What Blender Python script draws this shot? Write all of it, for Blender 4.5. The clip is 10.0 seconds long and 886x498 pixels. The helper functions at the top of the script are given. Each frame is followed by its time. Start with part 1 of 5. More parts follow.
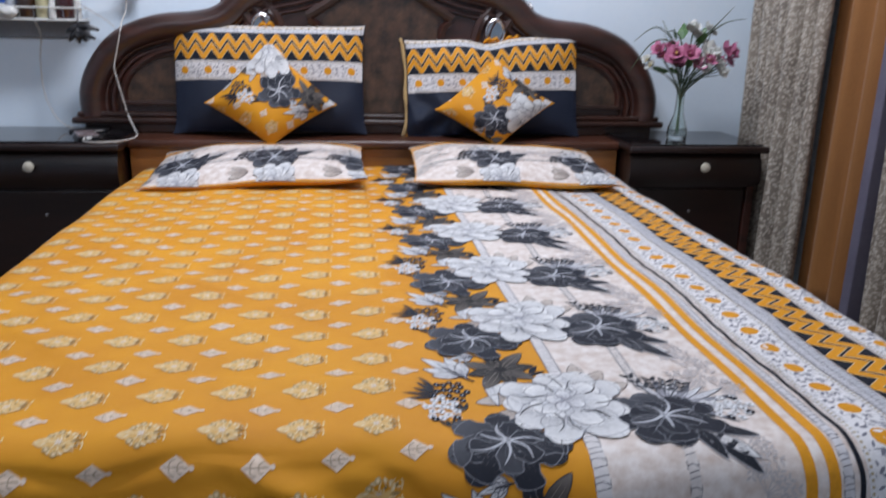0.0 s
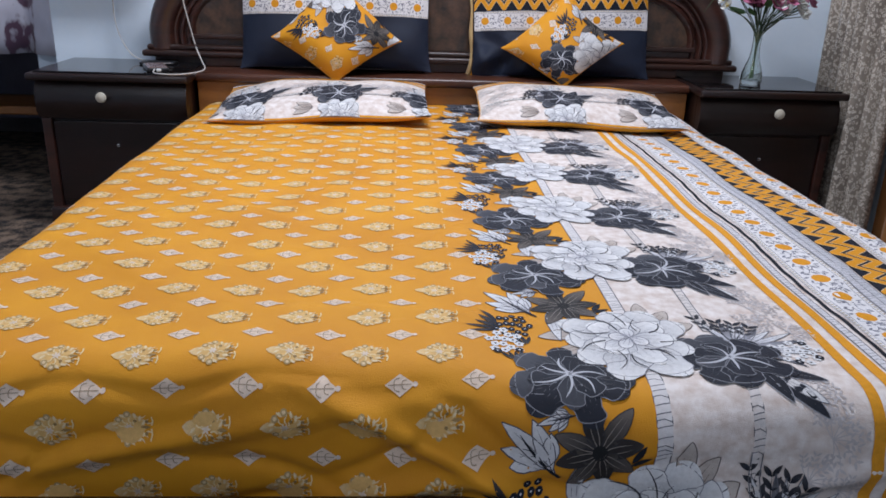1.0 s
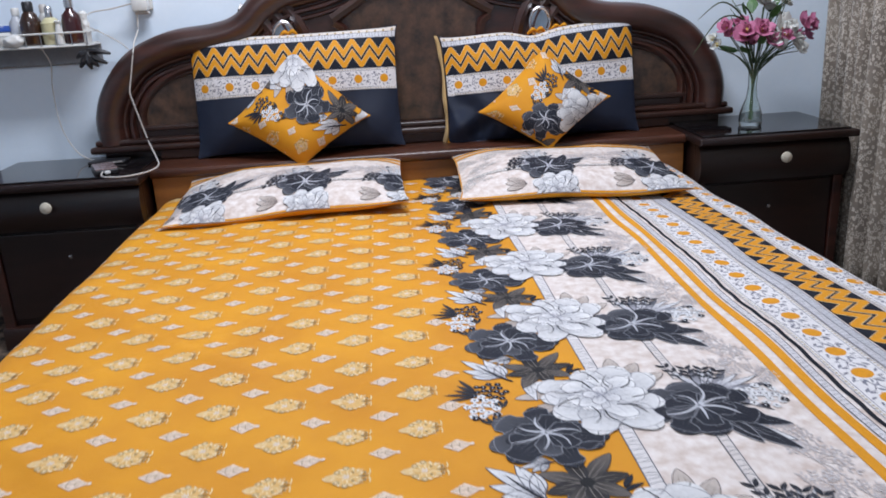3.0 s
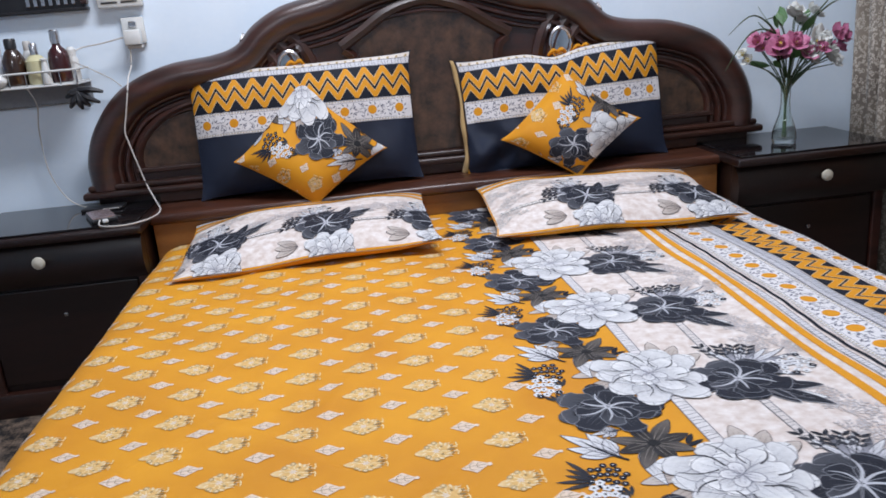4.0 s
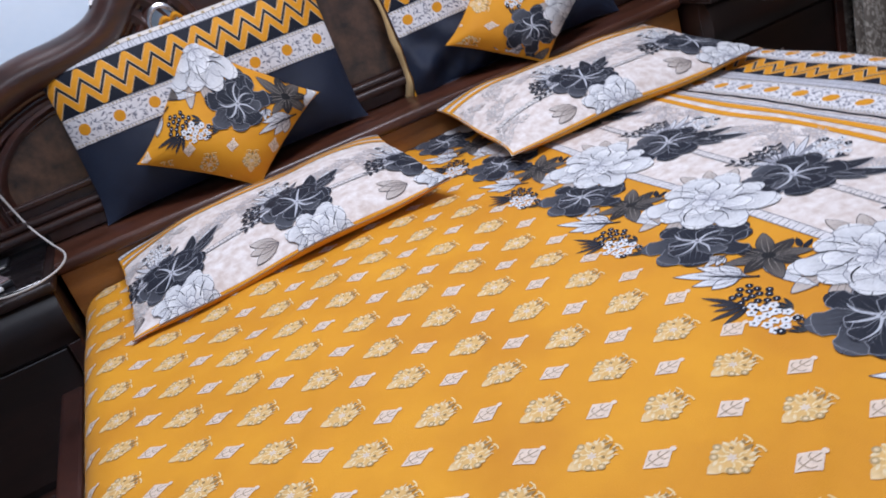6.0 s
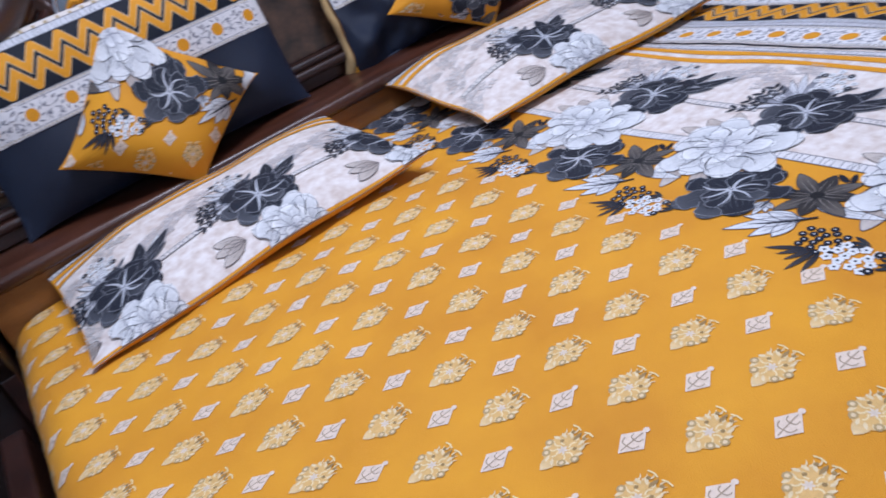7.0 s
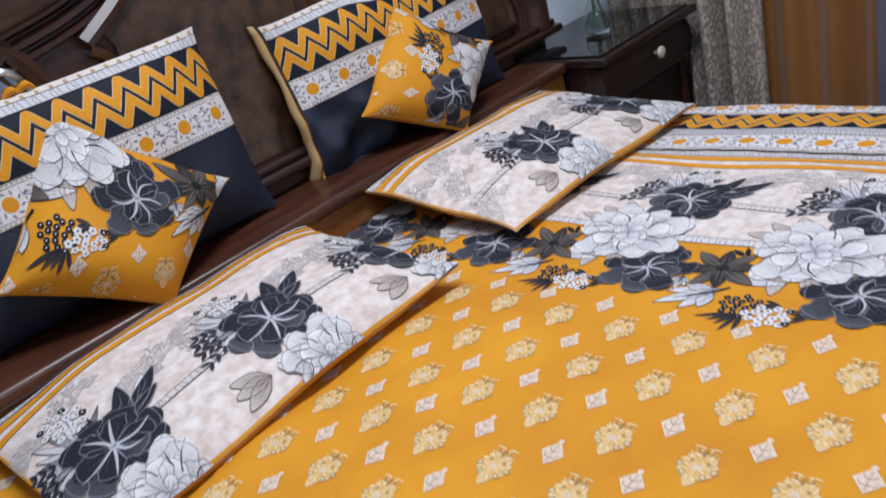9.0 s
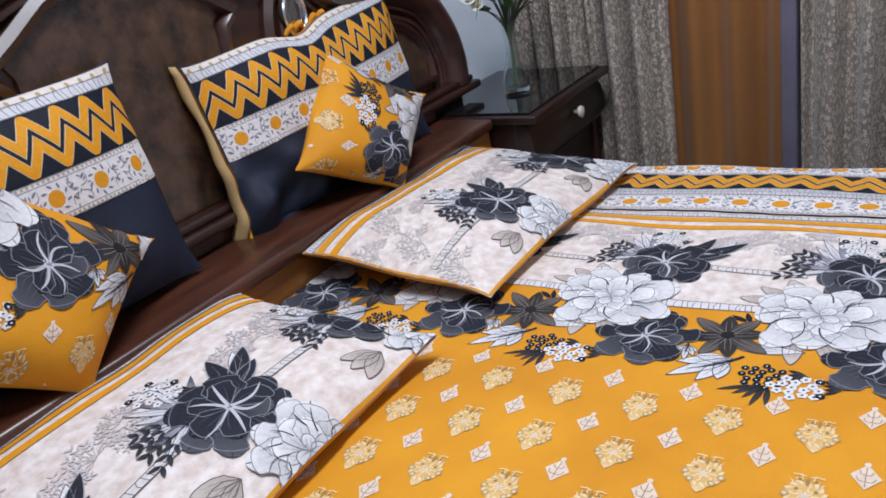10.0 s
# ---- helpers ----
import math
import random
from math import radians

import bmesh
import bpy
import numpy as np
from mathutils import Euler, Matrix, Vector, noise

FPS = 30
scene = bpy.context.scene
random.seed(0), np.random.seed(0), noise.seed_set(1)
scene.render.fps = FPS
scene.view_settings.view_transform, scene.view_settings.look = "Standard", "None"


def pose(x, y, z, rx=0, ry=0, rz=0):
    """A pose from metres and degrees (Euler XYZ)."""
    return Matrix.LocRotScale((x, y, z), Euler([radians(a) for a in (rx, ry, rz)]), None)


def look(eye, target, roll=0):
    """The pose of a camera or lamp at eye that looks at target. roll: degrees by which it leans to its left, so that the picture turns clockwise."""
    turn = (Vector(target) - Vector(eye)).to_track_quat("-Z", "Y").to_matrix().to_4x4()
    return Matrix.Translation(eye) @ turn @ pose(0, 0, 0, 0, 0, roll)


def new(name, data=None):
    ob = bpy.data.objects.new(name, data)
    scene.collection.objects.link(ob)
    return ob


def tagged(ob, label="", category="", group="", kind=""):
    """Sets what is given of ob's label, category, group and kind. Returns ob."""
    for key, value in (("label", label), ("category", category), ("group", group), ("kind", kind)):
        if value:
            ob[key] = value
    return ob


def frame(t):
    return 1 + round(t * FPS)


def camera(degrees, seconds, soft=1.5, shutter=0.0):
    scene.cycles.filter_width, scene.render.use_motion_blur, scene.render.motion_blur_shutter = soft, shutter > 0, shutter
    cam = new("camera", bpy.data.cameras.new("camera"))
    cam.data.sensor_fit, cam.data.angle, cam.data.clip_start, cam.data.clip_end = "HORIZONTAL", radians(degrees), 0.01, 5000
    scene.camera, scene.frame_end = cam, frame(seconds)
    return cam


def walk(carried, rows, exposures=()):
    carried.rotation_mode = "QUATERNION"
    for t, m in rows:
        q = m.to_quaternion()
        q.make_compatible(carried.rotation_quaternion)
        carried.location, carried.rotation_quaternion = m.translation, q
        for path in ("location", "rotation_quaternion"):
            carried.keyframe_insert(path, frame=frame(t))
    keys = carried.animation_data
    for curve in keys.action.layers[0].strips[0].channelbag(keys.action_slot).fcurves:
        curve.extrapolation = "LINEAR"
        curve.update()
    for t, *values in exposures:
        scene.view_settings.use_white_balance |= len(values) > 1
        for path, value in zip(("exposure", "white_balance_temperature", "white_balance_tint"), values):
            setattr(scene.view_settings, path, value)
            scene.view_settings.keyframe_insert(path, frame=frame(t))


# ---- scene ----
cam = camera(58.4, 10.0, soft=1.65, shutter=0.4)
PATH = [
    (0, (-0.133, -2.992, 0.966), (0.111, -1.088, 0.404), 1.4),
    (0.5, (-0.148, -2.996, 0.941), (-0.002, -1.123, 0.256), 2.2),
    (1, (-0.148, -2.995, 0.946), (-0.043, -1.122, 0.252), 2.0),
    (1.5, (-0.137, -2.992, 0.961), (-0.046, -1.122, 0.258), 1.2),
    (2, (-0.127, -2.96, 1.002), (-0.034, -1.069, 0.36), -0.6),
    (2.5, (-0.11, -2.847, 1.01), (-0.009, -0.952, 0.379), -2.3),
    (2.7, (-0.1, -2.796, 1.015), (0.003, -0.901, 0.385), -2.7),
    (3.8, (-0.226, -2.547, 1.044), (-0.039, -0.64, 0.472), -4.6),
    (4, (-0.262, -2.523, 1.038), (-0.063, -0.617, 0.464), -4.9),
    (4.5, (-0.325, -2.391, 1.034), (-0.095, -0.492, 0.45), -5.2),
    (5, (-0.358, -2.216, 1.036), (-0.118, -0.319, 0.448), -6.4),
    (5.5, (-0.431, -2.137, 1.024), (-0.107, -0.276, 0.367), -12.7),
    (5.7, (-0.494, -2.107, 1.029), (-0.068, -0.296, 0.296), -15.9),
    (6.8, (-0.618, -1.902, 1.012), (-0.009, -0.224, 0.109), -22.4),
    (7, (-0.666, -1.871, 1.013), (0.062, -0.254, 0.089), -21.4),
    (7.5, (-0.791, -1.836, 1.03), (0.214, -0.389, 0.084), -19.3),
    (8, (-0.885, -1.786, 1.039), (0.191, -0.375, 0.116), -18.4),
    (8.5, (-0.883, -1.643, 1.046), (0.241, -0.241, 0.169), -17.7),
    (9, (-0.86, -1.494, 1.063), (0.345, -0.128, 0.236), -15.8),
    (9.5, (-0.876, -1.362, 1.075), (0.523, -0.15, 0.318), -12.9),
    (10, (-0.878, -1.252, 1.064), (0.612, -0.171, 0.282), -11.2),
]
walk(cam, [(t, look(eye, target, roll)) for t, eye, target, roll in PATH],
     [(0, -0.02, 6450, 15), (0.5, 0.02, 6400, 16), (2.5, 0.06, 6450, 15), (4.0, 0.02, 6450, 15), (5.0, -0.06, 6650, 14), (5.5, -0.05, 6500, 16), (7.0, -0.11, 5800, 19), (7.5, -0.20, 5850, 19), (8.0, -0.27, 6100, 18), (8.5, -0.20, 5950, 19), (9.0, -0.14, 6450, 16), (10.0, -0.04, 6450, 16)])

# ---- light ----
world = bpy.data.worlds.new("room_air")
world.use_nodes = True
world.node_tree.nodes["Background"].inputs[0].default_value = (0.75, 0.85, 1.0, 1)
world.node_tree.nodes["Background"].inputs[1].default_value = 0.08
scene.world = world
scene.view_settings.exposure = 0.0


def area_lamp(name, eye, target, sx, sy, power, colour):
    data = bpy.data.lights.new(name, "AREA")
    data.shape, data.size, data.size_y, data.energy, data.color = "RECTANGLE", sx, sy, power, colour
    ob = new(name, data)
    ob.matrix_world = look(eye, target)
    return ob


area_lamp("tube_lamp_light", (-0.08, -0.95, 2.70), (-0.08, -0.98, 0), 1.2, 0.35, 58, (0.86, 0.925, 1.0))
# Unseen fill behind the camera, added to lift the wall and headboard.
area_lamp("fill_light_behind", (-1.1, -3.7, 2.35), (0.0, -0.5, 0.7), 1.2, 0.12, 13, (0.86, 0.925, 1.0))


# ---- materials ----
def nodes_of(name):
    m = bpy.data.materials.new(name)
    m.use_nodes = True
    nt = m.node_tree
    return m, nt, nt.nodes["Principled BSDF"], nt.nodes["Material Output"]


def add(nt, kind, **values):
    n = nt.nodes.new(kind)
    for k, v in values.items():
        if k in n.inputs:
            n.inputs[k].default_value = v
    return n


def ramp(nt, fac, stops):
    r = nt.nodes.new("ShaderNodeValToRGB")
    while len(r.color_ramp.elements) < len(stops):
        r.color_ramp.elements.new(0.5)
    for e, (p, c) in zip(r.color_ramp.elements, stops):
        e.position, e.color = p, (*c, 1)
    nt.links.new(fac, r.inputs[0])
    return r.outputs[0]


def bump(nt, bsdf, height, strength, distance=0.002):
    b = add(nt, "ShaderNodeBump", Strength=strength, Distance=distance)
    nt.links.new(height, b.inputs["Height"])
    nt.links.new(b.outputs[0], bsdf.inputs["Normal"])


def coords(nt, sx=1, sy=1, sz=1):
    tc = nt.nodes.new("ShaderNodeTexCoord")
    mp = nt.nodes.new("ShaderNodeMapping")
    mp.inputs["Scale"].default_value = (sx, sy, sz)
    nt.links.new(tc.outputs["Object"], mp.inputs[0])
    return mp.outputs[0]


def noise_tex(nt, vec, scale, detail=4, rough=0.55):
    n = add(nt, "ShaderNodeTexNoise", Scale=scale, Detail=detail, Roughness=rough)
    nt.links.new(vec, n.inputs["Vector"])
    return n.outputs[0]


def mottled(name, dark, light, scale=8, rough=0.5, fine=120, bumpy=0.15, stretch=(1, 1, 1), metal=0.0, coat=0.0, lo=0.3, hi=0.7, sheen=0.0, spec=0.5):
    """Two-scale colour and relief: broad patches and a fine grain."""
    m, nt, b, _ = nodes_of(name)
    v = coords(nt, *stretch)
    broad, grain = noise_tex(nt, v, scale), noise_tex(nt, v, fine, 3)
    mix = add(nt, "ShaderNodeMix")
    mix.inputs[0].default_value = 0.3
    nt.links.new(broad, mix.inputs[2]), nt.links.new(grain, mix.inputs[3])
    nt.links.new(ramp(nt, mix.outputs[0], [(lo, dark), (hi, light)]), b.inputs["Base Color"])
    b.inputs["Roughness"].default_value, b.inputs["Metallic"].default_value = rough, metal
    b.inputs["Coat Weight"].default_value, b.inputs["Coat Roughness"].default_value = coat, 0.28
    b.inputs["Sheen Weight"].default_value = sheen
    b.inputs["Specular IOR Level"].default_value = spec
    if bumpy:
        bump(nt, b, mix.outputs[0], bumpy)
    return m


def cloth(name, dark, light, scale=6, rough=0.62, from_ink=False, sheen=0.12, spec=0.3, crease=16, deep=0.005):
    """Cotton sateen: faint patches of tone, a fine weave in the relief; the ink comes from the print where there is one."""
    m, nt, b, _ = nodes_of(name)
    v = coords(nt)
    broad = noise_tex(nt, v, scale, 5)
    weave = noise_tex(nt, v, 700, 2)
    if from_ink:
        at = nt.nodes.new("ShaderNodeAttribute")
        at.attribute_name = "ink"
        hsv = add(nt, "ShaderNodeHueSaturation")
        mr = add(nt, "ShaderNodeMapRange")
        mr.inputs[3].default_value, mr.inputs[4].default_value = 0.72, 1.26
        nt.links.new(noise_tex(nt, v, 140, 5, 0.7), mr.inputs[0])
        nt.links.new(mr.outputs[0], hsv.inputs["Value"])
        nt.links.new(at.outputs[0], hsv.inputs["Color"])
        nt.links.new(hsv.outputs[0], b.inputs["Base Color"])
    else:
        nt.links.new(ramp(nt, broad, [(0.32, dark), (0.68, light)]), b.inputs["Base Color"])
    b.inputs["Roughness"].default_value = rough
    b.inputs["Sheen Weight"].default_value = sheen
    b.inputs["Specular IOR Level"].default_value = spec
    mix = add(nt, "ShaderNodeMix")
    mix.inputs[0].default_value = 0.35
    nt.links.new(noise_tex(nt, v, crease, 4), mix.inputs[2]), nt.links.new(weave, mix.inputs[3])
    bump(nt, b, mix.outputs[0], 0.35, deep)
    return m


MUSTARD, CREAM, INK, WHITE = (0.65, 0.276, 0.016), (0.66, 0.56, 0.49), (0.010, 0.0125, 0.021), (0.66, 0.655, 0.66)
M_MUSTARD = cloth("mustard_cotton", (0.585, 0.232, 0.010), (0.695, 0.304, 0.013), deep=0.008, sheen=0.04, spec=0.22)
M_CREAM = cloth("cream_cotton", (0.56, 0.455, 0.40), (0.76, 0.70, 0.67), scale=55)
M_TAN = cloth("tan_cotton", (0.40, 0.26, 0.11), (0.54, 0.37, 0.17))
M_NAVY = cloth("navy_sateen", (0.0105, 0.016, 0.034), (0.018, 0.026, 0.050), rough=0.40, sheen=0.0, crease=9, deep=0.038)
M_INK = cloth("printed_ink", WHITE, WHITE, from_ink=True, sheen=0.0, spec=0.18)
M_WOOD = mottled("dark_walnut", (0.014, 0.0055, 0.0045), (0.066, 0.021, 0.014), 5, 0.34, 60, 0.08, (1, 1, 6), coat=0.6)
M_WOOD_X = mottled("dark_walnut_long", (0.010, 0.004, 0.003), (0.046, 0.014, 0.008), 5, 0.40, 60, 0.08, (1, 6, 6), coat=0.28)
M_SHELFWOOD = mottled("red_walnut_shelf", (0.028, 0.009, 0.005), (0.105, 0.034, 0.017), 5, 0.34, 60, 0.08, (1, 6, 6), coat=0.4)
M_BLACKWOOD = mottled("black_stained_wood", (0.006, 0.0026, 0.0022), (0.020, 0.007, 0.0055), 6, 0.36, 60, 0.06, (1, 5, 5), coat=0.25)
M_BURL = mottled("burl_veneer", (0.010, 0.006, 0.005), (0.105, 0.054, 0.030), 22, 0.32, 90, 0.12, coat=0.5, lo=0.36, hi=0.70)
M_TEAK = mottled("honey_teak", (0.16, 0.055, 0.012), (0.34, 0.135, 0.030), 4, 0.4, 90, 0.1, (1, 8, 8), coat=0.3)
M_WALL = mottled("blue_white_paint", (0.73, 0.84, 0.95), (0.80, 0.89, 0.98), 3, 0.75, 60, 0.08)
M_CEIL = mottled("white_distemper", (0.74, 0.75, 0.76), (0.82, 0.83, 0.84), 4, 0.9, 80, 0.1)
M_FLOOR = mottled("grey_terrazzo", (0.10, 0.09, 0.085), (0.26, 0.24, 0.22), 40, 0.4, 200, 0.03)
M_RUG = mottled("leopard_rug", (0.010, 0.008, 0.008), (0.20, 0.14, 0.10), 22, 0.95, 150, 0.6, lo=0.42, hi=0.6)
M_CREAM_KNOB = mottled("ivory_knob", (0.55, 0.50, 0.40), (0.70, 0.65, 0.54), 60, 0.25, 300, 0.02, coat=0.4)
M_PLASTIC = mottled("white_plastic", (0.62, 0.62, 0.60), (0.74, 0.74, 0.72), 20, 0.4, 200, 0.02)
M_CABLE = mottled("cable_sleeve", (0.46, 0.43, 0.40), (0.58, 0.55, 0.52), 40, 0.5, 200, 0.02)
M_CHROME = mottled("worn_chrome", (0.50, 0.50, 0.52), (0.70, 0.70, 0.72), 30, 0.25, 200, 0.02, metal=1.0)
M_MIRROR = mottled("old_mirror", (0.42, 0.44, 0.46), (0.56, 0.58, 0.60), 30, 0.06, 200, 0.0, metal=1.0)
M_SHELFGREY = mottled("mid_grey", (0.20, 0.21, 0.23), (0.30, 0.31, 0.33), 14, 0.4, 160, 0.05)
M_BLACK = mottled("black_plastic", (0.010, 0.010, 0.012), (0.022, 0.022, 0.026), 30, 0.35, 200, 0.03)
M_BROWN_DRAPE = mottled("rust_brown_drape", (0.20, 0.075, 0.014), (0.31, 0.125, 0.026), 5, 0.7, 260, 0.15, (1, 1, 0.3), sheen=0.2)
M_POST = mottled("violet_grey_paint", (0.10, 0.09, 0.13), (0.15, 0.14, 0.19), 6, 0.6, 90, 0.05)


def brocade(name, ground, ground2, thread, scale):
    """Curtain cloth with a small woven scroll pattern."""
    m, nt, b, _ = nodes_of(name)
    v = coords(nt, 1, 1, 0.7)
    vor = add(nt, "ShaderNodeTexVoronoi", Scale=scale)
    nt.links.new(v, vor.inputs["Vector"])
    wob = noise_tex(nt, v, scale * 1.3, 3)
    mx = add(nt, "ShaderNodeMath")
    mx.operation = "ADD"
    nt.links.new(vor.outputs["Distance"], mx.inputs[0]), nt.links.new(wob, mx.inputs[1])
    fig = ramp(nt, mx.outputs[0], [(0.70, (0, 0, 0)), (0.78, (1, 1, 1)), (0.92, (1, 1, 1)), (1.0, (0, 0, 0))])
    base = ramp(nt, noise_tex(nt, v, 7, 3), [(0.35, ground), (0.65, ground2)])
    mix = add(nt, "ShaderNodeMix")
    mix.data_type = "RGBA"
    nt.links.new(fig, mix.inputs[0]), nt.links.new(base, mix.inputs[6])
    mix.inputs[7].default_value = (*thread, 1)
    nt.links.new(mix.outputs[2], b.inputs["Base Color"])
    b.inputs["Roughness"].default_value = 0.6
    b.inputs["Sheen Weight"].default_value = 0.2
    bump(nt, b, mx.outputs[0], 0.3, 0.002)
    return m


M_BROCADE = brocade("beige_brocade", (0.19, 0.158, 0.13), (0.28, 0.235, 0.19), (0.56, 0.50, 0.43), 105)
M_VIOLET = brocade("violet_print_voile", (0.46, 0.46, 0.55), (0.58, 0.58, 0.67), (0.10, 0.05, 0.09), 9)


def glass(name, colour, rough=0.03):
    m, nt, b, _ = nodes_of(name)
    b.inputs["Base Color"].default_value = (*colour, 1)
    b.inputs["Transmission Weight"].default_value = 1.0
    b.inputs["Roughness"].default_value = rough
    b.inputs["IOR"].default_value = 1.45
    return m


M_GLASS = glass("clear_glass", (0.92, 0.97, 0.95))
M_TABLETOP = mottled("black_glass_top", (0.006, 0.005, 0.006), (0.012, 0.010, 0.011), 6, 0.06, 60, 0.0, spec=0.6)


# ---- mesh helpers ----
def mesh_object(name, verts, faces, material, parent=None, label="", smooth=True):
    me = bpy.data.meshes.new(name)
    me.from_pydata([tuple(v) for v in verts], [], [tuple(f) for f in faces])
    me.materials.append(material)
    if smooth:
        me.polygons.foreach_set("use_smooth", [True] * len(me.polygons))
    me.update()
    ob = new(name, me)
    ob.parent = parent
    return tagged(ob, label)


def part(name, bm, material, parent, label="", smooth=False):
    me = bpy.data.meshes.new(name)
    bmesh.ops.recalc_face_normals(bm, faces=bm.faces)
    bm.to_mesh(me)
    bm.free()
    me.materials.append(material)
    if smooth:
        me.polygons.foreach_set("use_smooth", [True] * len(me.polygons))
        me.set_sharp_from_angle(angle=radians(38))
    ob = new(name, me)
    ob.parent = parent
    return tagged(ob, label)


def thing(name, label, category, at=(0, 0, 0), group="", kind="", turn=0):
    ob = new(name)
    ob.empty_display_size = 0.1
    ob.matrix_basis = pose(*at, 0, 0, turn)
    return tagged(ob, label, category, group, kind)


def box(bm, x0, y0, z0, x1, y1, z1, bevel=0.0, seg=2):
    r = bmesh.ops.create_cube(bm, size=1.0)
    vs = r["verts"]
    for v in vs:
        v.co = Vector(((x0 + x1) / 2 + v.co.x * (x1 - x0), (y0 + y1) / 2 + v.co.y * (y1 - y0), (z0 + z1) / 2 + v.co.z * (z1 - z0)))
    if bevel:
        es = list({e for v in vs for e in v.link_edges})
        bmesh.ops.bevel(bm, geom=es, offset=bevel, segments=seg, affect="EDGES", profile=0.5)
    return bm


def boxed(x0, y0, z0, x1, y1, z1, bevel=0.0, seg=2):
    return box(bmesh.new(), x0, y0, z0, x1, y1, z1, bevel, seg)


def lathe(profile, n=24, at=(0, 0, 0), bm=None):
    """A turned solid from (radius, height) pairs."""
    bm = bm or bmesh.new()
    rings = []
    for r, z in profile:
        rings.append([bm.verts.new((at[0] + r * math.cos(2 * math.pi * i / n), at[1] + r * math.sin(2 * math.pi * i / n), at[2] + z)) for i in range(n)])
    for a, b in zip(rings, rings[1:]):
        for i in range(n):
            bm.faces.new((a[i], a[(i + 1) % n], b[(i + 1) % n], b[i]))
    bm.faces.new(rings[0][::-1]), bm.faces.new(rings[-1])
    return bm


def tube(points, radius, n=8, bm=None, smooth_steps=6):
    """A round rod swept along a smooth line through the points. radius: a number or one for each point."""
    bm = bm or bmesh.new()
    P = [Vector(p) for p in points]
    R = list(radius) if isinstance(radius, (list, tuple)) else [radius] * len(P)
    line, rad = [], []
    for i in range(len(P) - 1):
        p0, p1, p2, p3 = P[max(i - 1, 0)], P[i], P[i + 1], P[min(i + 2, len(P) - 1)]
        for k in range(smooth_steps):
            t = k / smooth_steps
            line.append(0.5 * (2 * p1 + (p2 - p0) * t + (2 * p0 - 5 * p1 + 4 * p2 - p3) * t * t + (3 * p1 - p0 - 3 * p2 + p3) * t ** 3))
            rad.append(R[i] * (1 - t) + R[i + 1] * t)
    line.append(P[-1]), rad.append(R[-1])
    rings = []
    for i, p in enumerate(line):
        d = (line[min(i + 1, len(line) - 1)] - line[max(i - 1, 0)]).normalized()
        side = d.cross(Vector((0, 0, 1)) if abs(d.z) < 0.9 else Vector((0, 1, 0))).normalized()
        up = side.cross(d)
        rings.append([bm.verts.new(p + rad[i] * (math.cos(2 * math.pi * k / n) * side + math.sin(2 * math.pi * k / n) * up)) for k in range(n)])
    for a, b in zip(rings, rings[1:]):
        for i in range(n):
            bm.faces.new((a[i], a[(i + 1) % n], b[(i + 1) % n], b[i]))
    bm.faces.new(rings[0][::-1]), bm.faces.new(rings[-1])
    return bm


def plate(outline, y0, y1, bm=None, bevel=0.0):
    """A board in the xz plane with that outline, from y0 (front) to y1 (back)."""
    bm = bm or bmesh.new()
    a = [bm.verts.new((x, y0, z)) for x, z in outline]
    b = [bm.verts.new((x, y1, z)) for x, z in outline]
    f = bm.faces.new(a)
    bm.faces.new(b[::-1])
    n = len(a)
    for i in range(n):
        bm.faces.new((a[i], b[i], b[(i + 1) % n], a[(i + 1) % n]))
    if bevel:
        bmesh.ops.bevel(bm, geom=list(f.edges), offset=bevel, segments=2, affect="EDGES", profile=0.5)
    return bm


def moulding(line, section, bm=None, closed=False):
    """A moulding swept along a line in the xz plane. section: (out, forward) pairs; out is to the left of the way, forward is -y."""
    bm = bm or bmesh.new()
    n, rings = len(line), []
    for i, (x, z) in enumerate(line):
        a = line[(i - 1) % n] if closed or i else line[0]
        b = line[(i + 1) % n] if closed or i < n - 1 else line[-1]
        d = Vector((b[0] - a[0], b[1] - a[1])).normalized()
        nx, nz = -d.y, d.x
        rings.append([bm.verts.new((x + nx * o, -f, z + nz * o)) for o, f in section])
    k = len(section)
    pairs = list(zip(rings, rings[1:])) + ([(rings[-1], rings[0])] if closed else [])
    for p, q in pairs:
        for i in range(k - 1):
            bm.faces.new((p[i], p[i + 1], q[i + 1], q[i]))
    if not closed:
        bm.faces.new(rings[0]), bm.faces.new(rings[-1][::-1])
    return bm


# ---- printed cloth ----
def offset_surface(surface, u, v, off):
    """Points on a surface at (u, v), lifted along its normal."""
    e = 1e-3
    p = surface(u, v)
    du, dv = surface(u + e, v) - surface(u - e, v), surface(u, v + e) - surface(u, v - e)
    n = np.cross(du, dv)
    n /= np.linalg.norm(n, axis=-1, keepdims=True) + 1e-12
    return p + n * np.asarray(off)[..., None]


